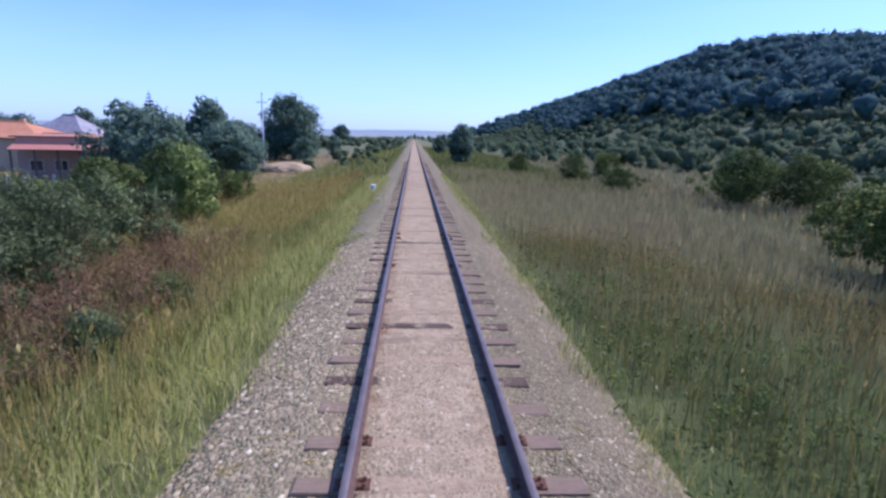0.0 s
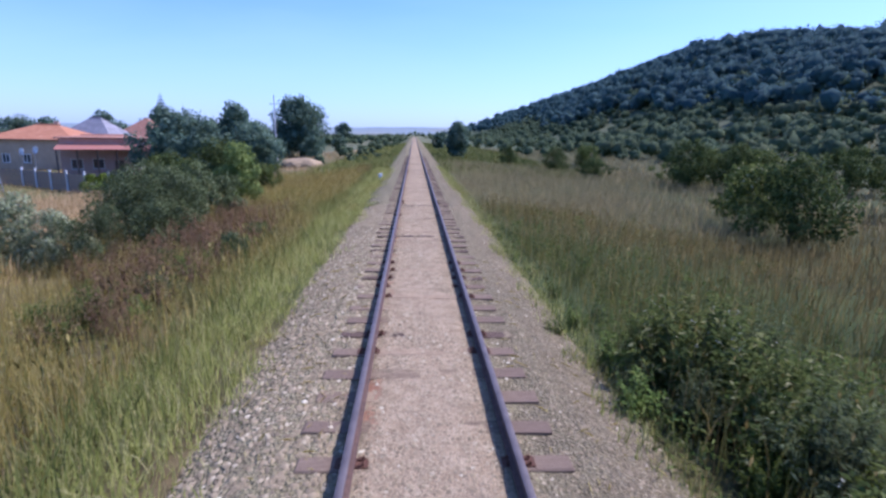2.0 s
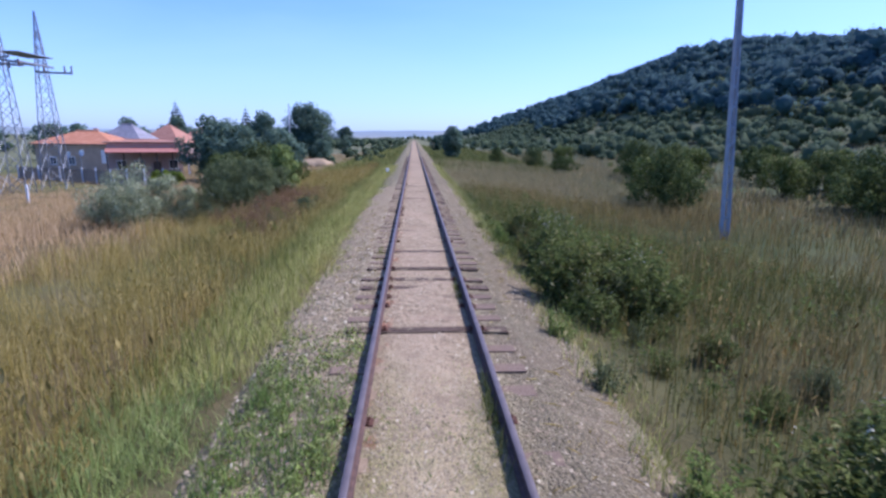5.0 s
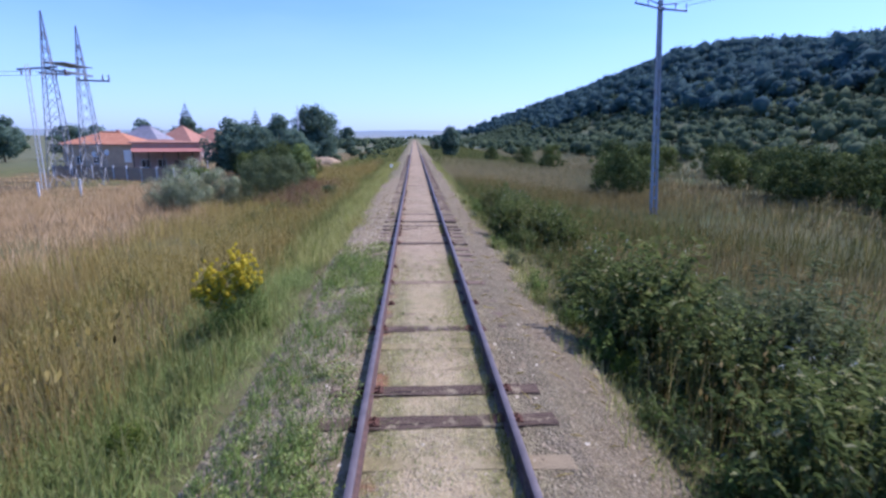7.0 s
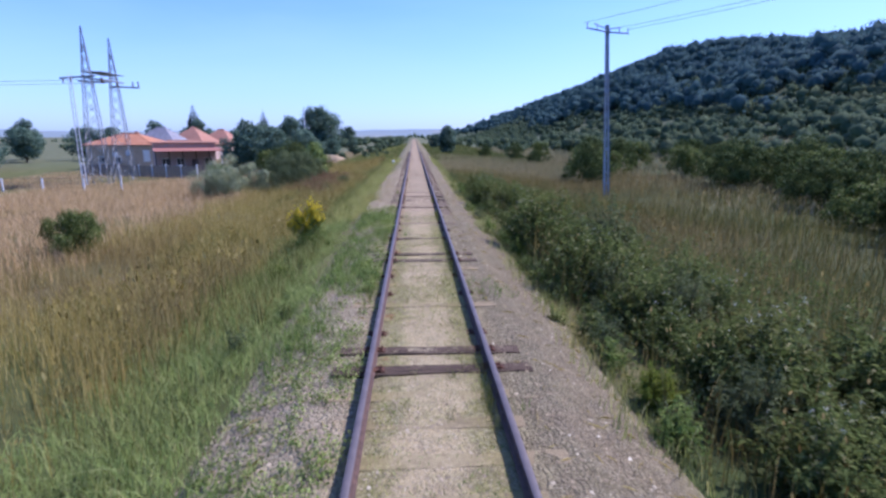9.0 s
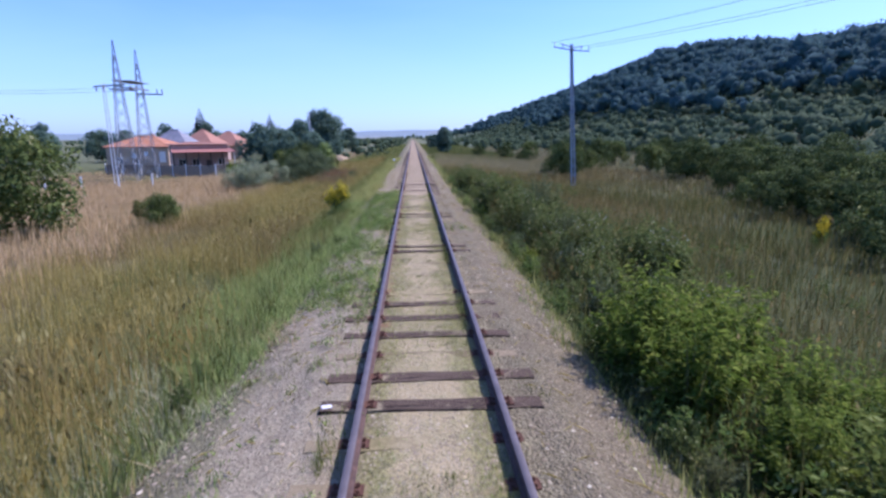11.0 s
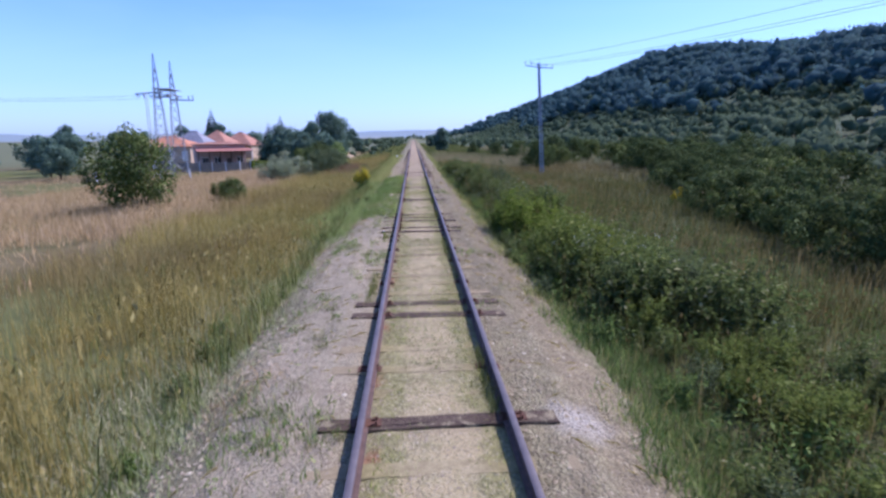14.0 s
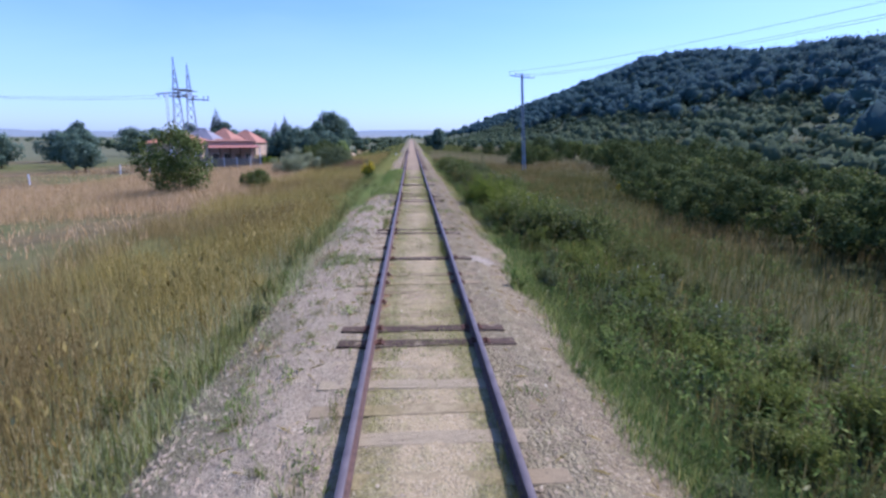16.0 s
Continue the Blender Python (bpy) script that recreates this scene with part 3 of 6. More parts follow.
tagged(new("ballast_stones", np_mesh("ballast_stones", pts.reshape(-1, 3), (octf[None] + 5 * np.arange(ns)[:, None, None]).reshape(-1, 3), MAT_STONE)), "loose crushed ballast stones beside and between the rails", "gravel", kind="stuff")

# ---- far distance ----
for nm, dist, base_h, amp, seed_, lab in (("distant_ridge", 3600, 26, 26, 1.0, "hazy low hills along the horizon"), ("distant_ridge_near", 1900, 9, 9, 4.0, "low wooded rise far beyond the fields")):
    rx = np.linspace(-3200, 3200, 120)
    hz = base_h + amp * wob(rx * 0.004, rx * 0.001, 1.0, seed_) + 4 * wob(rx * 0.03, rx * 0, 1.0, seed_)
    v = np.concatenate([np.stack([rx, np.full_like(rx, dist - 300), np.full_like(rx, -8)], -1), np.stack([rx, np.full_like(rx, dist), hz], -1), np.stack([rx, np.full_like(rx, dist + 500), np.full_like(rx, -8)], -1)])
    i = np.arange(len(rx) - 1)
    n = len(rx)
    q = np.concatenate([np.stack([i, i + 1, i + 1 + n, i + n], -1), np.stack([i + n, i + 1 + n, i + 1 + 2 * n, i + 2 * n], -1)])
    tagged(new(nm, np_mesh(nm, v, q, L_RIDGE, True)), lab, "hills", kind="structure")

# ---- track ----
track = root("railway_track", pose(0, 0, 0), "straight single railway track with rusty rails on oak sleepers", "railway track")


def rail_mesh():
    """Flat-bottom rail: head, web and foot, extruded along the line."""
    prof = [(0.0625, -0.145), (0.0625, -0.134), (0.03, -0.125), (0.009, -0.112), (0.008, -0.045), (0.02, -0.036), (0.036, -0.03), (0.036, -0.008), (0.03, -0.001), (0.0, 0.0)]
    loop = prof + [(-x, z) for x, z in reversed(prof[:-1])]
    ys = np.concatenate([np.arange(-66, 20, 1.0), np.arange(20, 401, 10.0)])
    k = len(loop)
    v = np.array([[(x, y, z) for x, z in loop] for y in ys]).reshape(-1, 3)
    f = []
    for a in range(len(ys) - 1):
        for b in range(k):
            f.append((a * k + b, a * k + (b + 1) % k, (a + 1) * k + (b + 1) % k, (a + 1) * k + b))
    return np_mesh("rail", v, f, MAT_RAIL)


rail = rail_mesh()
for x in (-0.7525, 0.7525):
    piece("rail", rail, track, pose(x, 0, 0), "rusty flat-bottom rail with a worn bluish top")


def sleeper_mesh(seed_, mat):
    r = random.Random(seed_)
    bm = bmesh.new()
    box(bm, (2.5 + r.uniform(-0.05, 0.05), 0.235 + r.uniform(-0.015, 0.02), 0.15), (0, 0, -0.075), bevel=0.012)
    bmesh.ops.subdivide_edges(bm, edges=[e for e in bm.edges if e.calc_length() > 2], cuts=5)
    for v in bm.verts:
        v.co += Vector((r.uniform(-0.01, 0.01), r.uniform(-0.008, 0.008), r.uniform(-0.006, 0.006)))
    me = bpy.data.meshes.new("sleeper")
    bm.to_mesh(me)
    bm.free()
    me.materials.append(mat)
    return me


ties_dark = [sleeper_mesh(i, MAT_TIE_DARK) for i in range(4)]
ties_pale = [sleeper_mesh(9 + i, MAT_TIE_PALE) for i in range(4)]
ties_moss = [sleeper_mesh(29 + i, MAT_TIE_MOSS) for i in range(4)]
ties_dust = [sleeper_mesh(39 + i, MAT_TIE_DUST) for i in range(4)]
ties_mid = [sleeper_mesh(19 + i, MAT_TIE_MID) for i in range(3)]
bm = bmesh.new()
box(bm, (0.3, 0.15, 0.012), (0, 0, 0.006))
for px, py in ((-0.1, -0.045), (0.1, 0.045), (-0.1, 0.045), (0.1, -0.045)):
    rod(bm, (px, py, 0.01), (px, py, 0.045), 0.018, 0.014)
    box(bm, (0.05, 0.045, 0.02), (px * 0.75, py, 0.018))
plate_me = bpy.data.meshes.new("base_plate")
bm.to_mesh(plate_me)
bm.free()
plate_me.materials.append(MAT_RUST)
# sleepers lie between the well seen ones at slightly uneven pitch
ANCHORS = [(-64.0, 0), (-52.23, 18), (-50.5, 21), (-49.83, 22), (-49.26, 23), (-46.03, 28), (-44.52, 30), (-41.16, 35), (-34.73, 45), (-33.33, 47), (-32.62, 48), (-31.19, 50), (-29.7, 52), (-25.33, 59), (-24.73, 60), (-19.39, 68), (-18.69, 69), (-9.94, 82), (-8.2, 85), (-6.98, 87), (-6.11, 88), (-3.58, 92), (3.98, 104), (62.0, 193)]
PROUD = {22: 0.028, 23: 0.03, 27: 0.012, 28: 0.012, 30: 0.035, 35: 0.03, 36: 0.017, 45: -0.012, 46: -0.01, 47: 0.035, 48: 0.03, 50: 0.02, 51: 0.02, 52: 0.022, 59: 0.03, 60: 0.03, 68: 0.025, 69: 0.022, 82: 0.02, 85: -0.006, 86: -0.003, 87: 0.002, 88: 0.03, 104: -0.006, 105: -0.004}
tie_r = random.Random(5)
for k in range(0, 193):
    y = float(np.interp(k, [a[1] for a in ANCHORS], [a[0] for a in ANCHORS]))
    proud = PROUD.get(k, tie_r.choice((-0.055, -0.035, -0.02, -0.01, 0.003) if k > 33 else (-0.02, -0.008, -0.002, 0.004)))
    y += 0 if k in PROUD else tie_r.uniform(-0.04, 0.04)
    dark = k in PROUD and PROUD[k] > 0.015
    me = tie_r.choice(ties_dark if dark or (k not in PROUD and tie_r.random() < 0.1) else ties_pale)
    dusty = k >= 72 and not dark
    if dusty:
        me = tie_r.choice(ties_dust if tie_r.random() < 0.8 else ties_mid)
        proud = max(proud, -0.03) if k in PROUD else tie_r.choice((-0.02, -0.014, -0.008, -0.003, 0.003))
    elif not dark and (k >= 26 or tie_r.random() < 0.6):
        me = tie_r.choice(ties_moss)
        if k not in PROUD:
            proud = tie_r.choice((-0.016, -0.009, -0.004, 0.0, 0.005))
    tie = piece("sleeper", me, track, pose(tie_r.uniform(-0.04, 0.04), y, -0.158 + proud * 0.6, 0, 0, tie_r.uniform(-1.2, 1.2)), "dark creosoted oak sleeper lying proud of the ballast" if dark else "dusty brown oak sleeper bedded in the ballast" if dusty else "bleached oak sleeper half buried in ballast")
    if y < 18 and (k in PROUD or tie_r.random() < 0.4):
        for x in (-0.7525, 0.7525):
            piece("base_plate", plate_me, tie, pose(x, 0, 0.001), "rusty iron base plate with screws")

bm = bmesh.new()
box(bm, (0.11, 0.07, 0.006), (0, 0, 0.003))
for v in bm.verts:
    v.co.x += random.uniform(-0.012, 0.012)
tagged(part("paint_mark", bm, MAT_WHITE), "small white paint splash on a sleeper end", "paint mark").matrix_basis = pose(-1.14, -33.33, -0.136, 0, 0, 12)

# ---- grass ----


def blades(x, y, h, w, lean=0.25, base=None, soft=0.55):
    """Bent, tapering blades: vertices, triangles, normals. soft: how far they shade as one sward."""
    n = len(x)
    a, b = rng.uniform(0, 2 * np.pi, n), rng.uniform(0, 2 * np.pi, n)
    a = np.where(7 * np.cos(a) - x * np.sin(a) < 0, a + np.pi, a)
    z = np.maximum(ground_z(x, y), np.where(np.abs(x) < 3.1, bed_z(x, y), -9)) if base is None else base
    z = z - 0.03
    side = np.stack([np.cos(a), np.sin(a), 0 * a], -1) * (w / 2)[:, None]
    tilt = (np.abs(rng.normal(0, lean, n)) * h)[:, None]
    out = np.stack([np.cos(b), np.sin(b), 0 * b], -1)
    p0 = np.stack([x, y, z], -1)
    up = np.stack([0 * h, 0 * h, h], -1)
    p1 = p0 + up * 0.55 + out * tilt * 0.3
    p2 = p0 + up + out * tilt
    v = np.stack([p0 - side, p0 + side, p1 - side * 0.8, p1 + side * 0.8, p2], 1).reshape(-1, 3)
    k = 5 * np.arange(n)[:, None]
    f = np.concatenate([k + np.array([[0, 1, 3]]), k + np.array([[0, 3, 2]]), k + np.array([[2, 3, 4]])])
    face = np.stack([np.sin(a), -np.cos(a), 0 * a], -1)
    nr = unit(np.array([0, 0, soft]) + face * 0.5 + rng.normal(0, 0.22, (n, 3)))
    return v, f, np.repeat(nr, 5, 0)


def seedheads(x, y, h, size):
    """Small upright spindles on top of stalks."""
    n = len(x)
    z = ground_z(x, y) + h
    a = rng.uniform(0, np.pi, n)
    d = np.stack([np.cos(a), np.sin(a), 0 * a], -1) * (size * 0.16)[:, None]
    t = rng.normal(0, 0.25, (n, 2)) * size[:, None]
    p = np.stack([x, y, z], -1)
    q = p + np.stack([t[:, 0], t[:, 1], size], -1)
    m = (p + q) / 2
    v = np.stack([p, m - d, m + d, q], 1).reshape(-1, 3)
    k = 4 * np.arange(n)[:, None]
    nr = unit(np.array([0, -0.5, 0.7]) + rng.normal(0, 0.3, (n, 3)))
    return v, np.concatenate([k + np.array([[0, 2, 1]]), k + np.array([[1, 2, 3]])]), np.repeat(nr, 4, 0)


def joined(sets):
    """Several sets of vertices, faces and normals as one."""
    vs, fs, ns_, at = [], [], [], 0
    for v, f, nr in sets:
        vs.append(v)
        fs.append(f + at)
        ns_.append(nr)
        at += len(v)
    return np.concatenate(vs), np.concatenate(fs), np.concatenate(ns_)


def scatter(n, x0, x1, y0, y1):
    return rng.uniform(x0, x1, n), rng.uniform(y0, y1, n)


def stuff(name, mat, sets, label, category="grass"):
    v, f, nr = joined(sets)
    return tagged(new(name, np_mesh(name, v, f, mat, normals=nr)), label, category, kind="stuff")


def thin(x, y, p):
    k = rng.random(len(x)) < p
    return x[k], y[k]


def edge_left(y):
    """Where the gravel ends on the left side."""
    return -2.08 - 0.28 * wob(y * 0.7, y * 0.2, 1.0) - 0.2 * np.sin(y * 1.9 + 2 * np.sin(y * 0.8)) - 0.12 * np.sin(y * 4.7 + np.sin(y * 1.3)) - 0.42 * np.clip((-30 - y) / 5, 0, 1) - 0.35 * np.exp(-((y + 16) / 5) ** 2)


def edge_right(y):
    return 2.05 + 0.26 * wob(y * 0.6 + 3, y * 0.3, 1.0, 2.0) + 0.18 * np.sin(y * 2.3 + 2 * np.sin(y * 1.1)) + 0.1 * np.sin(y * 5.3)


# short bright verge next to the gravel
x, y = scatter(170000, -5.6, -1.7, -60, 45)
d = edge_left(y) - x
x, y = thin(x, y, np.clip(d * 1.5 + 0.2 + 0.6 * wob(x, y, 4.0) + 0.3 * wob(x, y, 11.0, 1.0), 0, 1) * np.clip((np.where(y < -12, 5.5, 4.9) + x) * 1.2, 0, 1) * 0.9)
h = rng.uniform(0.12, 0.34, len(x)) * np.clip(0.5 + (edge_left(y) - x), 0.4, 1.4)
rank = (y < -11 + 4 * wob(x, y, 0.9, 2.0)) & (y > -58)
setA = blades(x[~rank], y[~rank], h[~rank], rng.uniform(0.008, 0.016, (~rank).sum()), 0.6, soft=0.65)
late = rank & (y + 2 * wob(x, y, 0.8, 4.0) < -31)
rank = rank & ~late
stuff("rank_grass", G_COOL, [blades(x[rank], y[rank], h[rank], rng.uniform(0.008, 0.015, rank.sum()), 0.95, soft=0.6)], "rank tangled green grass along the gravel")
stuff("dry_verge_grass", G_PALE, [blades(x[late], y[late], h[late] * 0.62, rng.uniform(0.008, 0.015, late.sum()), 0.95, soft=0.6)], "short grey green grass drying along the gravel")
x, y = scatter(100000, 1.9, 4.4, -60, 45)
d = x - edge_right(y)
x, y = thin(x, y, np.clip(d * 1.5 + 0.1 + 0.6 * wob(x, y, 4.0) + 0.3 * wob(x, y, 11.0, 1.0), 0, 1) * np.clip((3.1 - x) * 1.6, 0, 1) * 0.8)
h = rng.uniform(0.1, 0.3, len(x))
stuff("verge_grass", G_BRIGHT, [setA, blades(x, y, h, rng.uniform(0.008, 0.016, len(x)), 0.5)], "short bright green grass along the gravel edges")

# cool green low grass creeping over the left gravel
x, y = scatter(90000, -3.9, -0.92, -60, -10)
weedy_run = np.exp(-((y + 23) / 9.5) ** 4)
p = np.where(x > -1.5, 0.4 * np.clip(wob(x, y, 2.3, 5.0) * 1.6 + 0.1, 0, 1) * weedy_run, np.clip((-2.1 - 0.3 * (1 - weedy_run) - x) * 1.3 + 0.8 * wob(x, y, 2.1, 3.0), 0, 1) * (0.5 + 0.15 * weedy_run))
x, y = thin(x, y, p)
stuff("creeping_grass", G_COOL, [blades(x, y, rng.uniform(0.06, 0.26, len(x)) * np.where(x > -1.5, 0.7, 1.0), rng.uniform(0.007, 0.014, len(x)), 0.7)], "low cool green grass creeping over the gravel")

x, y = scatter(30000, 1.9, 3.5, -60, -38)
x, y = thin(x, y, np.clip((x - edge_right(y)) * 1.8 + 0.2 + 0.6 * wob(x, y, 2.1, 3.0), 0, 1) * np.clip((-38 - y) / 4, 0, 1))
stuff("creeping_grass", G_WEED, [blades(x, y, rng.uniform(0.07, 0.3, len(x)), rng.uniform(0.007, 0.013, len(x)), 0.9)], "soft green grass fringing the sunny side of the gravel")

# tall ripe grass on the left
x, y = scatter(200000, -13, -3.0, -60, 45)
setback = 3.1 + 1.1 * np.exp(-((y + 22.5) / 6.5) ** 4) + 0.9 * np.clip((y + 14) / 8, 0, 1) + 0.4 * wob(x, y, 0.5, 6.0)
near = np.clip((-setback - x) * 1.2, 0, 1) * np.clip(1.25 - (-x - 3) / 14, 0.35, 1)
weedy_patch = np.exp(-((x + 6.6) / 2.1) ** 4 - ((y - 8.3) / 7.0) ** 4)
x, y = thin(x, y, near * (1 - 0.8 * weedy_patch) * np.clip(0.7 + 0.45 * wob(x, y, 0.8, 0.5) + 0.7 * wob(x, y, 3.1, 2.5), 0.04, 1))
h = rng.uniform(0.45, 1.05, len(x)) * np.clip(0.45 + (-3.0 - x) * 0.4, 0.4, 1.0) * (1 + 0.25 * wob(x, y, 0.7, 3.0) + 0.25 * wob(x, y, 2.3, 1.0))
russet = wob(x, y, 0.55, 1.2) + rng.normal(0, 0.2, len(x)) > np.where(y < -30, np.where(x < -5.5, -0.25, 0.2), 0.35)
ss = [blades(x[~russet], y[~russet], h[~russet], rng.uniform(0.007, 0.014, (~russet).sum()), 0.28, soft=0.34)]
pick = (~russet) & (rng.random(len(x)) < 0.55) & (x > -9)
ss.append(seedheads(x[pick], y[pick], h[pick] * rng.uniform(0.55, 1.0, pick.sum()), rng.uniform(0.035, 0.1, pick.sum())))
oats = rng.random(len(x)) < 0.07 * (x > -7)
ss.append(seedheads(x[oats], y[oats], h[oats] * rng.uniform(0.7, 1.15, oats.sum()), rng.uniform(0.1, 0.2, oats.sum())))
stuff("ripe_grass", G_GOLD, ss, "tall ripe golden grass and seed heads beside the track")
ss = [blades(x[russet], y[russet], h[russet] * 1.05, rng.uniform(0.007, 0.014, russet.sum()), 0.3, soft=0.42)]
pick = russet & (rng.random(len(x)) < 0.55) & (x > -9)
ss.append(seedheads(x[pick], y[pick], h[pick] * rng.uniform(0.6, 1.0, pick.sum()), rng.uniform(0.04, 0.11, pick.sum())))
stuff("russet_grass", G_RUST, ss, "tall russet dry grass in drifts")
# green herbs low in the ripe grass
x, y = scatter(90000, -9, -2.9, -60, 40)
x, y = thin(x, y, np.clip(0.5 + 0.8 * wob(x, y, 0.9, 4.0), 0, 1) * np.where((x < -3.4) & (y < -26), 0.18, np.where(x < -4.5, 0.5, 1.0)) * np.where((x > -3.7) & (y > -14), 0.12, 1.0))
setB = blades(x, y, rng.uniform(0.25, 0.75, len(x)), rng.uniform(0.012, 0.026, len(x)), 0.4)
stuff("green_meadow_grass", G_FRESH, [setB], "fresh green grass among the ripe stalks")

# olive and brown meadow on the right
x, y = scatter(260000, 2.5, 24, -60, 60)
x, y = thin(x, y, np.clip((x - 2.5) * 1.0, 0, 1) * np.clip(1.2 - (x - 3) / 16, 0.2, 1) * np.clip(0.75 + 0.4 * wob(x, y, 0.6, 2.5), 0.2, 1))
h = rng.uniform(0.35, 0.85, len(x)) * np.clip(0.5 + (x - 2.5) * 0.3, 0.5, 1.0)
wd = rng.uniform(0.007, 0.014, len(x)) * np.clip(0.5 + x / 9, 1, 2.6)
brown = wob(x, y, 0.33, 5.0) + 0.25 * wob(x, y, 1.4, 2.0) - 0.3 * (x < 8) + 1.5 * np.exp(-((x - 5.5) / 1.3) ** 2 - ((y + 10.4) / 1.6) ** 2) + 0.8 * np.exp(-((x - 10) / 4) ** 2 - ((y - 11) / 7) ** 2) + rng.normal(0, 0.28, len(x)) > np.where(y > -4, -0.35, np.where(y < -25, 0.62, 0.45))
# from about y 17 on, blades take the haze-paled colour
tawny = y > 17 + 5 * wob(x, y, 0.4, 1.0)
stuff("tawny_meadow_grass", G_FAR, [blades(x[tawny], y[tawny], h[tawny], wd[tawny], 0.35)], "tawny grass farther along the meadow, paled for haze")
x, y, h, wd, brown = x[~tawny], y[~tawny], h[~tawny], wd[~tawny], brown[~tawny]
ss = [blades(x[~brown], y[~brown], h[~brown], wd[~brown], 0.35)]
stuff("olive_meadow_grass", G_OLIVE, ss, "olive green meadow grass on the sunny side of the track")
ss = [blades(x[brown], y[brown], h[brown], wd[brown], 0.35)]
pick = brown & (rng.random(len(x)) < 0.2) & (x < 10)
ss.append(seedheads(x[pick], y[pick], h[pick], rng.uniform(0.05, 0.14, pick.sum())))
stuff("brown_meadow_grass", G_RUST, ss, "brown dry grass drifts in the meadow")

# coarse meadow farther off, both sides
x1, y1 = scatter(36000, -60, -11, -40, 130)
x4, y4 = scatter(50000, -42, -12, -25, 33)
x2, y2 = scatter(26000, 18, 60, -50, 140)
x3, y3 = scatter(26000, -12, 18, 40, 170)
k = np.abs(x3) > 2.6
ss = []
ss.append(blades(x1, y1, rng.uniform(0.25, 0.6, len(x1)), rng.uniform(0.025, 0.06, len(x1)), 0.6))
ss.append(blades(x4, y4, rng.uniform(0.45, 1.05, len(x4)) * np.clip(0.85 + 0.4 * wob(x4, y4, 0.4, 2.0), 0.4, 1.2), rng.uniform(0.016, 0.035, len(x4)), 0.4))
stuff("far_ripe_grass", G_STRAW, ss, "pale straw coloured grass across the fields")
# a lighter grass colour here imitates haze along the far line
stuff("far_trackside_grass", G_FRESH, [blades(x3[k], y3[k], rng.uniform(0.3, 0.9, k.sum()), rng.uniform(0.05, 0.1, k.sum()), 0.5)], "lighter grass beside the far line, in place of haze")
ss = [blades(x2, y2, rng.uniform(0.3, 0.8, len(x2)), rng.uniform(0.05, 0.12, len(x2)), 0.5)]
stuff("far_meadow_grass", G_FAR, ss, "meadow grass stretching to the hill foot, paled for haze")

# sparse weeds in the gravel and between the rails
x, y = scatter(26000, -2.3, 2.3, -60, -10)
p = np.where(x < -0.9, np.clip(wob(x, y, 2.2, 0.9) * 1.6 + 1.3 * np.exp(-((y + 19) / 8) ** 2) - 0.2, 0, 1), np.where(np.abs(x) < 0.66, np.clip(wob(x * 2, y, 2.4, 2.0) * 0.9 - 0.2 + 0.45 * (np.abs(x) > 0.36), 0, 0.75), np.clip(wob(x, y, 2.4, 1.0) * 1.2 - 0.5, 0, 0.4)))
p = p * (np.abs(np.abs(x) - 0.7525) > 0.06)
x, y = thin(x, y, p)
reps = 5
x, y = np.repeat(x, reps) + rng.normal(0, 0.035, len(x) * reps), np.repeat(y, reps) + rng.normal(0, 0.035, len(y) * reps)
ok = np.abs(np.abs(x) - 0.7525) > 0.05
x, y = x[ok], y[ok]
lowly = np.where(np.abs(x) < 0.68, 0.42, 1.0)
stuff("gravel_weeds", G_WEED, [blades(x, y, rng.uniform(0.05, 0.2, len(x)) * lowly * np.where((x < -0.9) & (y > -28), 1.5, 1.0), rng.uniform(0.006, 0.014, len(x)), 0.6, bed_z(x, y))], "low green weeds growing through the gravel", "weeds")

# small tufts standing singly in the gravel
spots = [(1.5, -37.9), (1.47, -39.6), (2.06, -39.4), (1.95, -40.1), (1.3, -40.6), (-1.0, -38.5), (-0.21, -38.3), (-0.21, -36.5), (-0.25, -43.8), (-0.33, -42.3), (-0.97, -44.7), (-1.66, -43.6), (1.7, -36.2), (0.2, -40.4), (-0.3, -46.5), (0.15, -34.6), (-0.15, -31.0), (-1.9, -45.6), (-1.5, -41.2), (1.2, -33.0)]
x, y = np.array(spots).T
x, y = np.concatenate([x, rng.uniform(-0.45, 0.45, 80), rng.uniform(-2.5, -0.95, 70)]), np.concatenate([y, rng.uniform(-58, -16, 80), -58 + 30 * rng.random(70) ** 1.6])
spread_ = np.repeat(rng.uniform(0.05, 0.17, len(x)), 70)
x, y = np.repeat(x, 70) + rng.normal(0, 1, 70 * len(x)) * spread_, np.repeat(y, 70) + rng.normal(0, 1, 70 * len(y)) * spread_ * 1.2
ok = np.abs(np.abs(x) - 0.7525) > 0.06
x, y = x[ok], y[ok]
stuff("gravel_tufts", G_FRESH, [blades(x, y, rng.uniform(0.04, 0.16, len(x)) * np.where(np.abs(x) < 0.7, 0.65, 1.0), rng.uniform(0.005, 0.01, len(x)), 0.7, bed_z(x, y))], "small olive green grass tufts in the gravel", "weeds")
# bleached grass fallen over the left gravel edge
x, y = scatter(40000, -3.4, -1.7, -60, -26)
x, y = thin(x, y, np.clip(1.0 - np.abs(x - edge_left(y) + 0.1) * 1.8, 0, 1) * np.clip(0.15 + 0.9 * wob(x, y, 2.7, 4.0), 0, 1))
stuff("fallen_grass", G_STRAW, [blades(x, y, rng.uniform(0.05, 0.2, len(x)), rng.uniform(0.006, 0.012, len(x)), 1.8, soft=0.7)], "bleached fallen grass along the gravel edge")

# short mossy grass between the rails, thickest near them
x, y = scatter(90000, -0.62, 0.62, -60, -11)
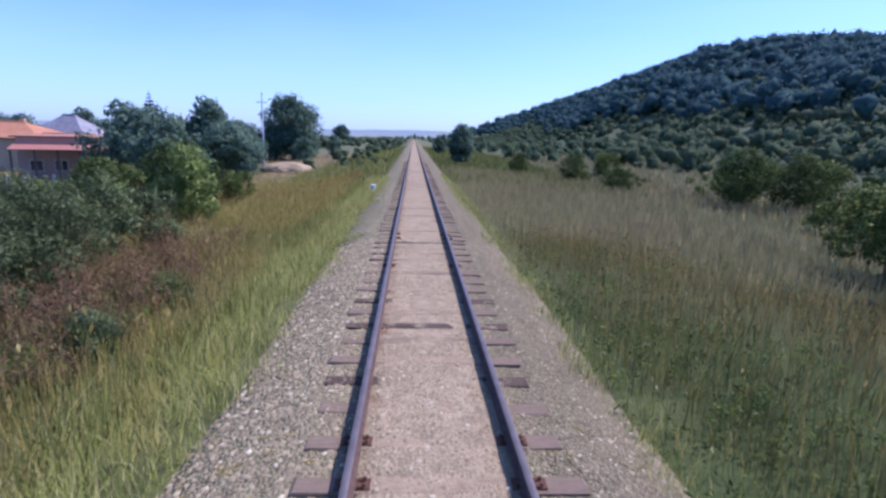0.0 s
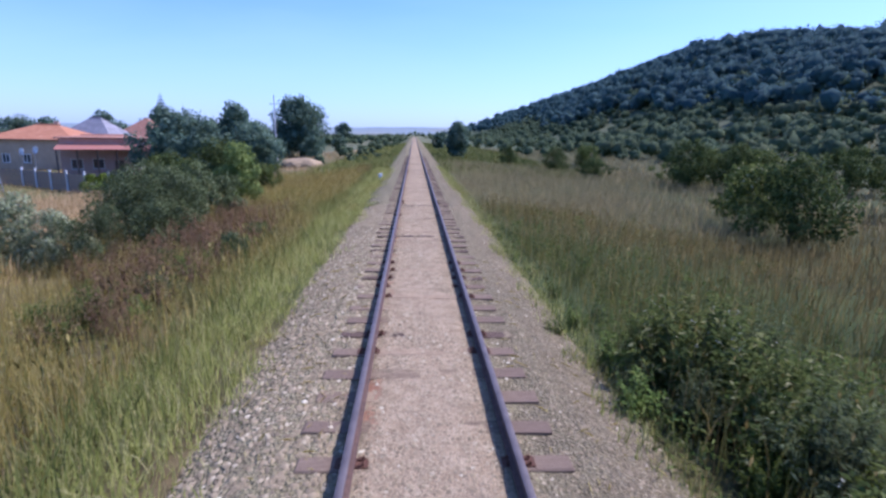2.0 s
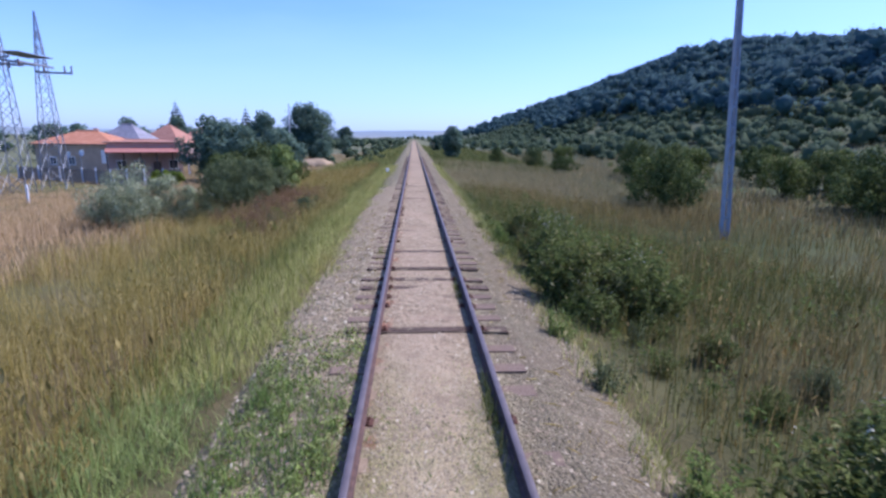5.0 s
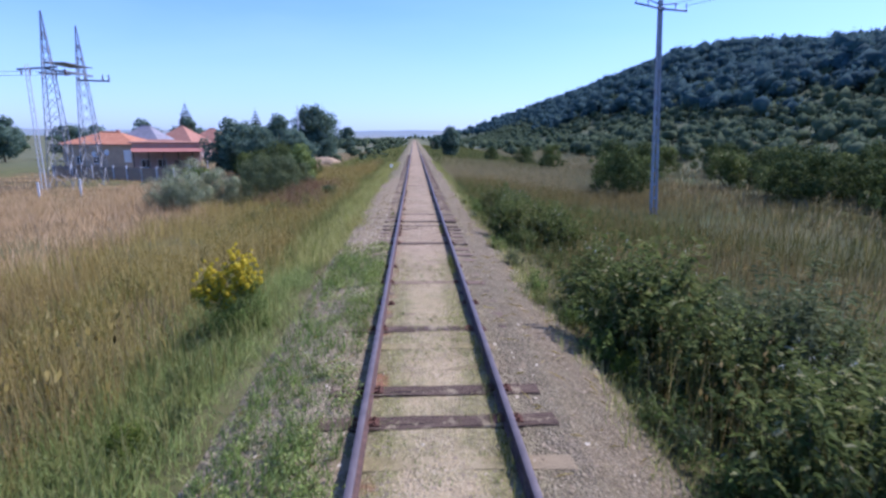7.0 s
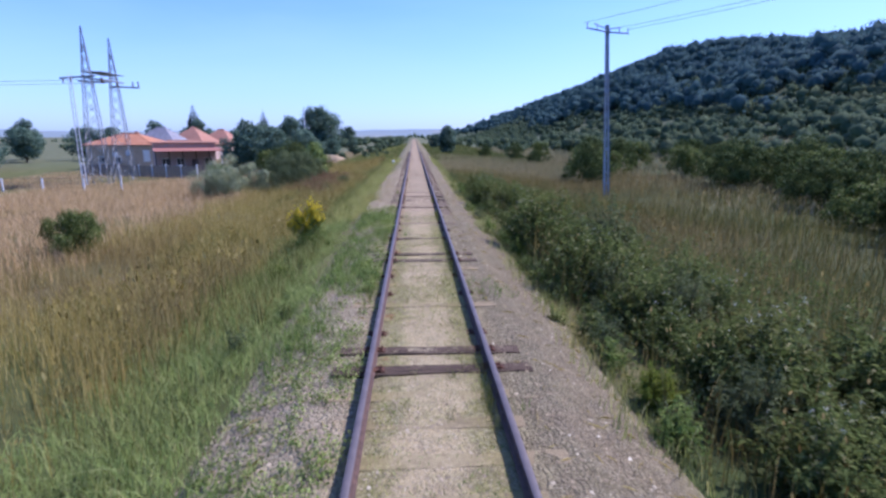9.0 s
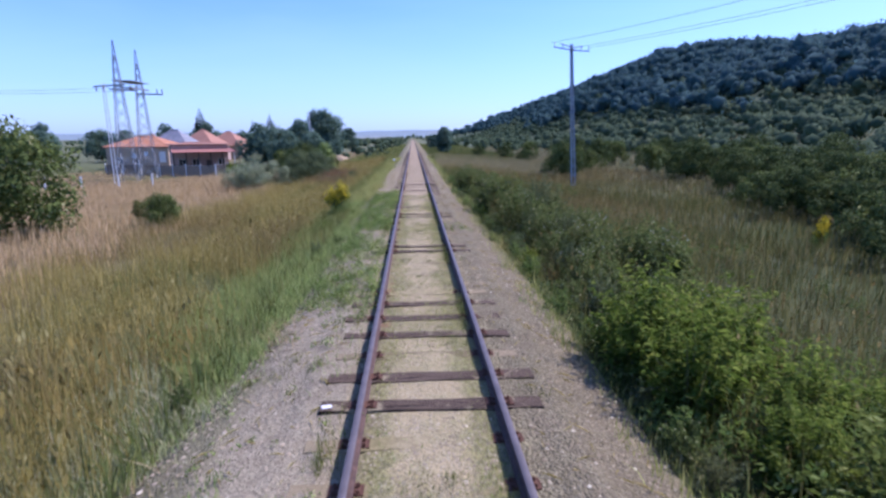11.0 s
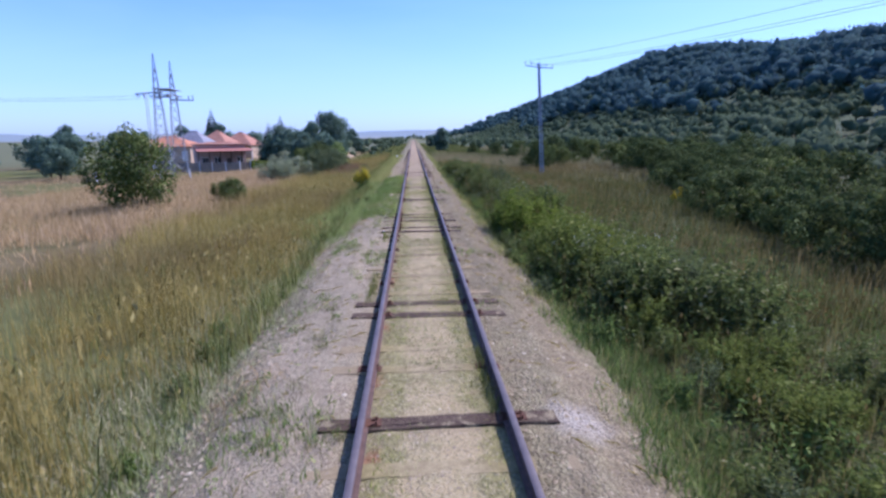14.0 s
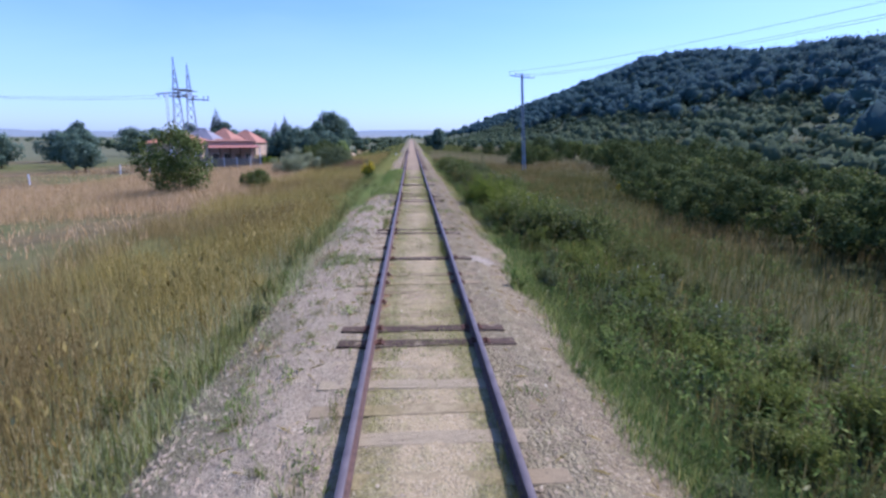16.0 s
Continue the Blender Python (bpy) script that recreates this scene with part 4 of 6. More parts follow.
x, y = thin(x, y, np.clip(0.25 + 0.8 * wob(x * 1.5, y, 1.9, 6.0) + 0.9 * (np.abs(x) - 0.3), 0.0, 0.9) * np.clip((-11 - y) / 5, 0, 1))
stuff("track_grass", G_BRIGHT, [blades(x, y, rng.uniform(0.02, 0.065, len(x)), rng.uniform(0.004, 0.009, len(x)), 0.9, bed_z(x, y) + 0.02)], "short yellowish grass and moss between the rails")
# dry stalks and tufts along the feet of the rails
x, y = scatter(9000, 0, 1, -60, -4)
row = rng.integers(0, 2, len(x))
x = np.where(row == 0, 0.57 + 0.11 * x, -0.92 - 0.16 * x)
x, y = thin(x, y, np.clip(wob(x * 3, y, 2.0, 3.0) * 1.3 + 0.25 * wob(x, y, 7.0, 1.0) - 0.1, 0, 1))
x, y = np.repeat(x, 4) + rng.normal(0, 0.02, 4 * len(x)), np.repeat(y, 4) + rng.normal(0, 0.05, 4 * len(y))
ok = np.abs(np.abs(x) - 0.7525) > 0.05
x, y = x[ok], y[ok]
stuff("rail_side_weeds", G_FRESH, [blades(x, y, rng.uniform(0.06, 0.24, len(x)), rng.uniform(0.004, 0.009, len(x)), 0.45, bed_z(x, y))], "dry olive weeds growing along the rail feet", "weeds")
# dead twigs and straws lying on the gravel
n = 2600
x, y, a, ln = *scatter(n, -2.4, 2.4, -60, 5), rng.uniform(0, np.pi, n), rng.uniform(0.06, 0.3, n)
ok = (np.abs(x) > 1.0)
x, y, a, ln = x[ok], y[ok], a[ok], ln[ok]
dx, dy = np.cos(a) * ln / 2, np.sin(a) * ln / 2
p0, p1 = np.stack([x - dx, y - dy, bed_z(x - dx, y - dy) + 0.012], -1), np.stack([x + dx, y + dy, bed_z(x + dx, y + dy) + 0.016], -1)
sd = np.stack([-np.sin(a), np.cos(a), 0 * a], -1) * 0.005
tp = (p0 + p1) / 2 + np.array([0, 0, 0.014])
v = np.stack([p0, p1, tp + sd, tp - sd], 1).reshape(-1, 3)
k = 4 * np.arange(len(x))[:, None]
stuff("dead_straws", G_GOLD, [(v, np.concatenate([k + np.array([[0, 1, 2]]), k + np.array([[0, 3, 1]])]), np.tile((0.0, 0.0, 1.0), (len(v), 1)))], "dead straws and twigs lying on the gravel", "litter")

# ---- shrubs and trees ----


def leaf_cloud(clumps, leaves, size, squash=0.7, seed_=0, shell=0.75, flat=0.0, soft=0.8):
    """Leaves as folded diamonds round clumps: verts, tris, normals. clumps: rows of x, y, z, radius. soft: how far leaves shade with their clump."""
    g2 = np.random.default_rng(seed_)
    clumps = np.asarray(clumps, float)
    vol = clumps[:, 3] ** 2
    who = g2.choice(len(clumps), leaves, p=vol / vol.sum())
    d = g2.normal(0, 1, (leaves, 3))
    d /= np.linalg.norm(d, axis=1, keepdims=True)
    rad = clumps[who, 3] * (shell + (1 - shell) * g2.random(leaves) ** 0.5) * g2.normal(1, 0.12, leaves)
    p = clumps[who, :3] + d * rad[:, None]
    ln = size * g2.uniform(0.6, 1.4, leaves)
    ax = d * 0.5 + g2.normal(0, 0.7, (leaves, 3)) + np.array([0, 0, -0.15])
    ax = ax - flat * d * (ax * d).sum(1, keepdims=True)
    ax /= np.linalg.norm(ax, axis=1, keepdims=True)
    sd = np.cross(ax, d + g2.normal(0, 0.5 - 0.35 * flat, (leaves, 3)))
    sd /= np.linalg.norm(sd, axis=1, keepdims=True) + 1e-9
    up = np.cross(sd, ax)
    a, b = p - ax * ln[:, None] / 2, p + ax * ln[:, None] / 2
    w = sd * (ln * squash * 0.5)[:, None]
    lift = up * (ln * 0.12)[:, None]
    v = np.stack([a, p + w + lift, b, p - w + lift], 1).reshape(-1, 3)
    k = 4 * np.arange(leaves)[:, None]
    nr = unit(up * (1.1 - soft) + soft * (d + np.array([0, 0, 0.3])) + g2.normal(0, 0.4 - 0.3 * soft, (leaves, 3)))
    return v, np.concatenate([k + np.array([[0, 1, 2]]), k + np.array([[0, 2, 3]])]), np.repeat(nr, 4, 0)


def blob_clumps(g2, n, rx, ry, z0, z1, r, taper=0.4):
    """Clump centres inside a lumpy upright crown."""
    rows, ph = [], g2.uniform(0, 6.28)
    for _ in range(n):
        t = g2.random()
        a, q = g2.uniform(0, 6.28), math.sqrt(g2.random())
        lump = 1 + 0.22 * math.sin(2 * a + ph) + 0.2 * math.sin(3 * a + 2 * ph + 4 * t)
        wide = lump * math.sin(math.pi * (0.15 + 0.78 * t)) ** 0.7 * (1 - taper * t * 0.5)
        rows.append((math.cos(a) * q * rx * wide, math.sin(a) * q * ry * wide, z0 + (z1 - z0) * t, r * g2.choice((0.5, 0.7, 0.9, 1.15))))
    return rows


def stem_bm(to, r, base_r):
    """One bent stem with a side twig."""
    cx, cy, cz, cr = to
    bm = bmesh.new()
    mid = (cx * 0.35 + r.uniform(-0.1, 0.1) * cz, cy * 0.35 + r.uniform(-0.1, 0.1) * cz, cz * 0.5)
    b0 = (r.uniform(-1, 1) * base_r * 2, r.uniform(-1, 1) * base_r * 2, -0.08)
    rod(bm, b0, mid, base_r, base_r * 0.6, 5)
    rod(bm, mid, (cx, cy, cz), base_r * 0.6, base_r * 0.2, 5)
    rod(bm, mid, (cx * 0.2 + cr, cy * 0.7 - cr * 0.6, cz * 0.85), base_r * 0.4, base_r * 0.15, 4)
    return bm


def shrub_kind(name, label, mat, rx, h, leaves, size, seed_, squash=0.5, clump=0.34, n=14, bloom=None, bloom_mat=None, bloom_size=0.05, base_r=0.015, category="shrub"):
    """One shrub at the origin: stems and foliage, blossoms where it has them."""
    g2, r = np.random.default_rng(seed_), random.Random(seed_)
    cl = blob_clumps(g2, n, rx, rx, h * 0.15, h * 0.86, clump * h * 0.55, 0.2)
    ob = root(name, pose(0, 0, 0), label, category)
    for to in cl[:6]:
        part("stem", stem_bm(to, r, base_r), MAT_STEM, ob)
    v, f, nr = leaf_cloud(cl, leaves, size, squash, seed_, 0.45, 0.4, 0.65)
    piece("foliage", np_mesh("foliage", v, f, mat, normals=nr), ob)
    if bloom:
        top = sorted(cl, key=lambda q: -q[2])[: max(3, n // 2)]
        v, f, nr = leaf_cloud([(a + d * g2.normal(0, 0.35), b + d * g2.normal(0, 0.35), c + d * q, d * (0.42 - 0.13 * q)) for a, b, c, d in top for q in (0.2, 0.7, 1.2, 1.7, 2.2)], bloom, bloom_size, 0.8, seed_ + 1, 0.4)
        piece("blossom", np_mesh("blossom", v, f, bloom_mat, normals=nr), ob)
    return ob


def shoot_kind(name, label, mat, rx, h, shoots, per, size, seed_, squash=0.25, bloom=0, bloom_mat=None, category="shrub"):
    """A bushy weed or shrub of many bent upright shoots, set with narrow leaves from near the ground to the tips."""
    g2 = np.random.default_rng(seed_)
    ob = root(name, pose(0, 0, 0), label, category)
    a, q = g2.uniform(0, 2 * np.pi, shoots), np.sqrt(g2.random(shoots))
    out = np.stack([np.cos(a), np.sin(a)], -1)
    foot = out * (q * rx * 0.45)[:, None] + g2.normal(0, 0.04, (shoots, 2))
    tip = out * (q * rx * g2.uniform(0.75, 1.2, shoots))[:, None] + g2.normal(0, 0.1 * rx, (shoots, 2))
    high = h * (1.05 - 0.5 * q ** 2) * g2.uniform(0.68, 1.08, shoots)

    def along(t):
        xy = foot[:, None] + (tip - foot)[:, None] * (t ** 1.6)[..., None]
        return np.concatenate([xy, (high[:, None] * (t - 0.1 * t ** 4))[..., None]], -1)

    knots = along(np.tile(np.linspace(0, 1, 4), (shoots, 1))) - np.array([0, 0, 0.05])
    b = g2.uniform(0, np.pi, shoots)
    wide = np.stack([np.cos(b), np.sin(b), 0 * b], -1)[:, None] * np.array([0.007, 0.006, 0.004, 0.0015])[None, :, None]
    v = np.stack([knots - wide, knots + wide], 2).reshape(-1, 3)
    k = 8 * np.arange(shoots)[:, None]
    tagged(piece("stem", np_mesh("stem", v, np.concatenate([k + np.array([[i, i + 1, i + 3, i + 2]]) for i in (0, 2, 4)]), MAT_STEM), ob), kind="stuff")
    t = g2.uniform(0.12, 1.0, (shoots, per)) ** 0.8
    p = along(t).reshape(-1, 3)
    n = len(p)
    c = g2.uniform(0, 2 * np.pi, n)
    ax = unit(np.stack([np.cos(c), np.sin(c), g2.uniform(-0.45, 0.75, n)], -1) + 0.35 * np.concatenate([np.repeat(out, per, 0), np.zeros((n, 1))], 1))
    ln = size * (1.15 - 0.55 * t.ravel()) * g2.uniform(0.6, 1.35, n)
    sd = unit(np.cross(ax, np.array([0, 0, 1.0]) + g2.normal(0, 0.45, (n, 3))))
    up = np.cross(sd, ax)
    end = p + ax * ln[:, None] - np.array([0, 0, 1.0]) * (ln * g2.uniform(0.0, 0.35, n))[:, None]
    mid = p + ax * (ln * 0.45)[:, None] + up * (ln * 0.08)[:, None]
    w = sd * (ln * squash * 0.5)[:, None]
    v = np.stack([p, mid + w, end, mid - w], 1).reshape(-1, 3)
    k = 4 * np.arange(n)[:, None]
    nr = unit(up * 0.6 + 0.35 * unit(p * np.array([1, 1, 0.4])) + np.array([0, 0, 0.25]) + g2.normal(0, 0.25, (n, 3)))
    piece("foliage", np_mesh("foliage", v, np.concatenate([k + np.array([[0, 1, 2]]), k + np.array([[0, 2, 3]])]), mat, normals=np.repeat(nr, 4, 0)), ob)
    if bloom:
        top = along(np.ones((shoots, 1)))[:, 0]
        top = top[np.argsort(-top[:, 2])][:bloom]
        heads = np.concatenate([top, np.full((len(top), 1), 0.028)], 1)
        v, f, nr = leaf_cloud(heads, 6 * bloom, 0.019, 0.9, seed_ + 1, 0.3, 0.3, 0.5)
        piece("blossom", np_mesh("blossom", v, f, bloom_mat, normals=nr), ob)
    return ob


def tree_kind(name, label, mat, rx, h, trunk_h, leaves, size, seed_, clump=1.0, n=26, category="tree"):
    g2, r = np.random.default_rng(seed_), random.Random(seed_)
    cl = blob_clumps(g2, n, rx, rx, trunk_h, h - clump * 0.5, clump, 0.3)
    ob = root(name, pose(0, 0, 0), label, category)
    bm = bmesh.new()
    rod(bm, (0, 0, -0.3), (0.1, 0, trunk_h), h * 0.028, h * 0.02, 8)
    rod(bm, (0.1, 0, trunk_h), (0, 0.1, h * 0.8), h * 0.02, h * 0.006, 7)
    for i in range(8):
        cx, cy, cz, cr = cl[i]
        rod(bm, (0.05, 0.05, min(cz * 0.75, h * 0.55)), (cx, cy, cz), h * 0.009, h * 0.003, 5)
    part("trunk", bm, MAT_BARK, ob)
    v, f, nr = leaf_cloud(cl, leaves, size, 0.75, seed_, 0.6, 0.7)
    piece("crown", np_mesh("crown", v, f, mat, normals=nr), ob)
    return ob


def spruce_kind(name, label, h, rad, seed_, tiers=16):
    g2 = np.random.default_rng(seed_)
    ob = root(name, pose(0, 0, 0), label, "conifer")
    bm = bmesh.new()
    rod(bm, (0, 0, -0.3), (0, 0, h * 0.97), h * 0.02, h * 0.003, 7)
    part("trunk", bm, MAT_BARK, ob)
    vs, fs, at = [], [], 0
    for i in range(tiers):
        t = i / (tiers - 1)
        z, rr = h * (0.1 + 0.88 * t), rad * (1 - t) ** 0.85 + 0.12
        for _ in range(int(14 + 30 * (1 - t))):
            a = g2.uniform(0, 6.28)
            ln = rr * g2.uniform(0.7, 1.2)
            dx, dy = math.cos(a), math.sin(a)
            tip = np.array([dx * ln, dy * ln, z - ln * g2.uniform(0.1, 0.4)])
            mid = np.array([dx * ln * 0.5, dy * ln * 0.5, z + g2.uniform(-0.05, 0.1)])
            w = np.array([-dy, dx, 0]) * ln * g2.uniform(0.2, 0.36)
            for low in (0.0, -0.12 * ln):
                vs += [np.array([0, 0, z + low * 0.3]), mid + w + [0, 0, low], tip + [0, 0, low], mid - w + [0, 0, low * 2]]
                fs += [(at, at + 1, at + 2), (at, at + 2, at + 3)]
                at += 4
    piece("needles", np_mesh("needles", vs, fs, L_SPRUCE), ob)
    return ob


def put(ob, x, y, s=1.0, rz=0.0, first=False, sz=None, label="", dz=0.0):
    """Stands a thing, or a copy of it, on the ground."""
    m = pose(x, y, float(ground_z(x, y)) + dz - 0.02, 0, 0, rz)
    if first:
        ob.matrix_basis = m @ Matrix.Diagonal((s, s, sz or s, 1))
        return ob
    c2 = copy_thing(ob, m)
    c2.scale = (s, s, sz or s)
    return tagged(c2, label)


USED = set()


def place(kinds, rows, group=""):
    """rows: x, y, scale; kinds are used in turn, the first time as they are."""
    for i, (x, y, s) in enumerate(rows):
        ob = kinds[i % len(kinds)]
        rz = (i * 137.5) % 360
        got = put(ob, x, y, s, rz, first=ob.name not in USED)
        USED.add(ob.name)
        if group:
            tagged(got, group=group)


# shrubs and tall weeds close to the right edge of the gravel
dusky_kinds = [
    shoot_kind("roadside_shrub", "leafy green roadside shrub with small white flowers", L_GREEN, 0.75, 1.5, 74, 40, 0.13, 21, 0.3, 20, L_WHITE),
    shoot_kind("roadside_shrub", "dark green bushy roadside shrub", L_GREEN, 0.85, 1.4, 80, 40, 0.13, 22, 0.34),
    shoot_kind("roadside_shrub", "grey green wormwood shrub beside the gravel", L_GREY, 0.7, 1.5, 84, 40, 0.12, 23, 0.2),
    shoot_kind("roadside_shrub", "dense dark green shrub casting shade on the gravel", L_GREEN, 0.9, 1.55, 84, 40, 0.14, 24, 0.28),
]
fresh_kinds = [
    shoot_kind("leafy_shrub", "fresh green leafy shrub in the sun beside the gravel", L_FRESH, 0.8, 1.5, 80, 40, 0.13, 25, 0.28),
    shoot_kind("leafy_shrub", "tall green shrub with pale leaf tips", L_FRESH, 0.7, 1.6, 76, 40, 0.13, 26, 0.24, 10, L_WHITE),
    shoot_kind("leafy_shrub", "dull green shrub with narrow leaves", L_GREEN, 0.8, 1.5, 78, 40, 0.13, 27, 0.26),
]
grey_kinds = [dusky_kinds[2], shoot_kind("wormwood", "low silvery grey wormwood weeds at the bank edge", L_GREY, 0.6, 1.0, 70, 34, 0.09, 28, 0.22, 6, L_WHITE)]
lime = [
    shoot_kind("bright_shrub", "bright yellow green leafy shrub in full sun", L_LIME, 0.8, 1.75, 84, 42, 0.15, 31, 0.26),
    shoot_kind("bright_shrub", "tall bright green weed clump", L_LIME, 0.6, 1.5, 60, 38, 0.14, 32, 0.24),
]
sr = random.Random(12)


def bank(kinds, y0, y1, x0, x1, count, size_, group):
    """Shrubs strewn over one stretch of the bank, the front ones in a closer row."""
    rows = []
    for i in range(count):
        across = (i % 3) / 3 + sr.uniform(0, 0.33)
        rows.append((x0 + (x1 - x0) * across, y0 + (y1 - y0) * (i + sr.uniform(0.1, 0.9)) / count, size_ * sr.choice((0.6, 0.75, 0.85, 1.0, 1.15))))
    place(kinds, rows, group)


def bank_rise(y):
    """How tall and close the growth stands along the right bank."""
    return np.interp(y, [-60, -56, -52, -44, -41, -38, -33, -31, -28, -22, -19, -15.5, -14, -13, -9, -8, -5, -4, -3, -0.5, 0.8, 2.5, 4, 15, 20, 60], [0.3, 0.5, 0.7, 0.7, 0.7, 1.0, 1.0, 0.9, 0.6, 0.9, 1.0, 1.0, 0.6, 0.25, 0.25, 0.8, 1.0, 0.5, 0.9, 1.0, 0.5, 0.3, 0.5, 0.5, 0.05, 0.05])


bank(dusky_kinds, 0.3, -2.9, 3.15, 5.0, 11, 1.0, "shrubs along the track")
bank(fresh_kinds, -2.7, -4.6, 3.2, 4.8, 5, 0.6, "fresh green shrubs along the track")
bank(dusky_kinds, -4.4, -8.2, 3.0, 5.0, 13, 1.05, "shrubs along the track")
bank(dusky_kinds, -8.2, -14.0, 3.8, 6.2, 6, 0.5, "shrubs along the track")
bank(dusky_kinds, -14.2, -16.4, 3.3, 5.6, 8, 1.08, "shrubs along the track")
bank(dusky_kinds[1:], -16.2, -19.0, 3.3, 6.0, 12, 1.4, "shrubs along the track")
bank(dusky_kinds, -19.0, -27.0, 3.35, 5.9, 21, 1.05, "shrubs along the track")
bank(dusky_kinds, -27.0, -31.0, 3.2, 5.4, 10, 0.78, "shrubs along the track")
place(lime, [(3.1, -31.8, 1.1), (3.2, -33.0, 1.2), (4.1, -32.0, 1.1), (4.3, -33.4, 1.0), (3.6, -34.2, 0.7), (3.2, -20.5, 0.42), (2.75, -17.6, 0.3), (5.1, -33.4, 0.8), (3.9, -31.0, 0.8), (5.6, -37.5, 0.6), (-3.4, -19.0, 0.35), (2.9, -38.6, 0.36), (2.8, -25.6, 0.4)], "bright green shrubs")
bank(fresh_kinds, -35.3, -38.8, 3.1, 5.8, 17, 1.2, "fresh green shrubs along the track")
bank(dusky_kinds, -38.4, -41.0, 3.1, 5.8, 12, 1.12, "shrubs along the track")
bank(grey_kinds, -38.8, -41.0, 3.6, 5.0, 4, 0.95, "grey weeds along the track")
bank(fresh_kinds, -41.0, -44.5, 3.6, 6.4, 9, 0.68, "fresh green shrubs along the track")
bank(grey_kinds[1:], -45.5, -48.5, 3.5, 5.2, 6, 0.85, "grey weeds along the track")
bank(fresh_kinds, -44.2, -53.0, 3.6, 7.0, 20, 0.62, "fresh green shrubs along the track")
low = [
    shoot_kind("weed_clump", "low leafy green weed clump at the gravel edge", G_WEED, 0.32, 0.6, 26, 22, 0.085, 35, 0.28, category="weed"),
    shoot_kind("weed_clump", "grey green weed clump in the grass", L_GREY, 0.34, 0.7, 26, 22, 0.085, 36, 0.22, category="weed"),
    shoot_kind("weed_clump", "straggling dark green weed clump", L_GREEN, 0.36, 0.75, 26, 22, 0.09, 37, 0.28, category="weed"),
]
wr = random.Random(3)
rows = []
for k in range(120):
    y = -56 + k * 0.5 + wr.uniform(-0.2, 0.2)
    if wr.random() < 0.25 + 0.75 * float(bank_rise(y)):
        rows.append((float(edge_right(y)) + 0.3 + abs(wr.gauss(0, 1.0)), y, wr.uniform(0.55, 1.2)))
for k in range(26):
    y = -54 + k * 1.6 + wr.uniform(-0.6, 0.6)
    rows.append((float(edge_left(y)) - 0.4 - abs(wr.gauss(0, 0.9)), y, wr.uniform(0.45, 0.95)))
for _ in range(46):
    rows.append((wr.uniform(-8.6, -5.1), wr.uniform(2.0, 13.0), wr.uniform(0.9, 1.6)))
place(low, rows, "weed clumps along the track")
# tall leafy weeds filling the right bank
wx, wy = scatter(17500, 2.3, 10.5, -58, 20)
wx, wy = thin(wx, wy, np.clip(bank_rise(wy) * np.clip(1.5 - (wx - 2.5) / 3.6, 0.12, 1), 0.0, 1) * np.clip((wx - edge_right(wy) - np.where(wy < -42, 0.6, 0.1)) * 2.2, 0, 1) * np.clip(0.8 + 0.5 * wob(wx, wy, 0.9, 7.0), 0.2, 1))
hh = rng.uniform(0.3, 0.8, len(wx)) * np.clip(0.5 + (wx - 2.4) * 0.4, 0.5, 1) * (0.7 + 0.4 * bank_rise(wy))
cl = np.stack([wx, wy, ground_z(wx, wy) + hh * 0.55, hh * 0.42], -1)
half, fresh = rng.random(len(cl)) < 0.16, rng.random(len(cl)) < np.where(wy < -38, 0.8, np.where(wy < -31, 0.6, np.where(wy > 2, 0.12, 0.3)))
dusky = ~half & ~(fresh & (wy < -31))
tx, ty = scatter(20000, 2.7, 7.5, -56, 18)
tx, ty = thin(tx, ty, np.clip(bank_rise(ty) + 0.1, 0, 1) * np.clip(0.45 + 0.7 * wob(tx, ty, 1.3, 3.0), 0, 1) * np.clip((tx - edge_right(ty) - 0.3) * 2, 0, 1))
th = rng.uniform(0.6, 1.35, len(tx)) * (0.55 + 0.5 * bank_rise(ty)) * np.where(ty < -33, 0.82, 1.0)
straw = rng.random(len(tx)) < np.where(ty < -33, 0.12, 0.3)
stuff("tall_stalks", G_OLIVE, [blades(tx[~straw], ty[~straw], th[~straw], rng.uniform(0.008, 0.016, (~straw).sum()), 0.22, soft=0.4)], "tall olive grass stalks standing among the shrubs")
stuff("seeding_stalks", G_RUST, [blades(tx[straw], ty[straw], th[straw], rng.uniform(0.006, 0.011, straw.sum()), 0.2, soft=0.4), seedheads(tx[straw], ty[straw], th[straw] * 0.93, rng.uniform(0.05, 0.11, straw.sum()))], "brown seeding grass stalks among the shrubs")
stuff("bank_weeds", L_GREEN, [leaf_cloud(cl[dusky], 11 * int(dusky.sum()), 0.095, 0.3, 301, 0.2, 0.2, 0.5), blades(wx, wy, hh * 1.25, rng.uniform(0.008, 0.014, len(wx)), 0.2)], "tall tangled dark green weeds on the bank", "weeds")
L_HERB = leaf_mat("herb_leaf", [(0.0, (0.143, 0.195, 0.050)), (0.6, (0.273, 0.351, 0.088)), (1.0, (0.416, 0.481, 0.163))], 0.9, 0.4, tint=(0.260, 0.260, 0.112))
# low herbs sprouting in the left gravel
hx, hy = scatter(900, -2.2, -0.92, -30, -10)
hx, hy = thin(hx, hy, np.clip(0.5 + 0.6 * wob(hx, hy, 1.1, 2.0), 0.1, 1))
hx, hy = np.concatenate([hx, rng.uniform(-2.5, -0.95, 170)]), np.concatenate([hy, -57 + 27 * rng.random(170) ** 1.5])
cl2 = np.stack([hx, hy, bed_z(hx, hy) + 0.01, rng.uniform(0.05, 0.2, len(hx)) * np.where(hy < -30, 0.7, 1.0)], -1)
cl2[:, 3] *= np.where(hx > -1.4, 1.25, 0.9)
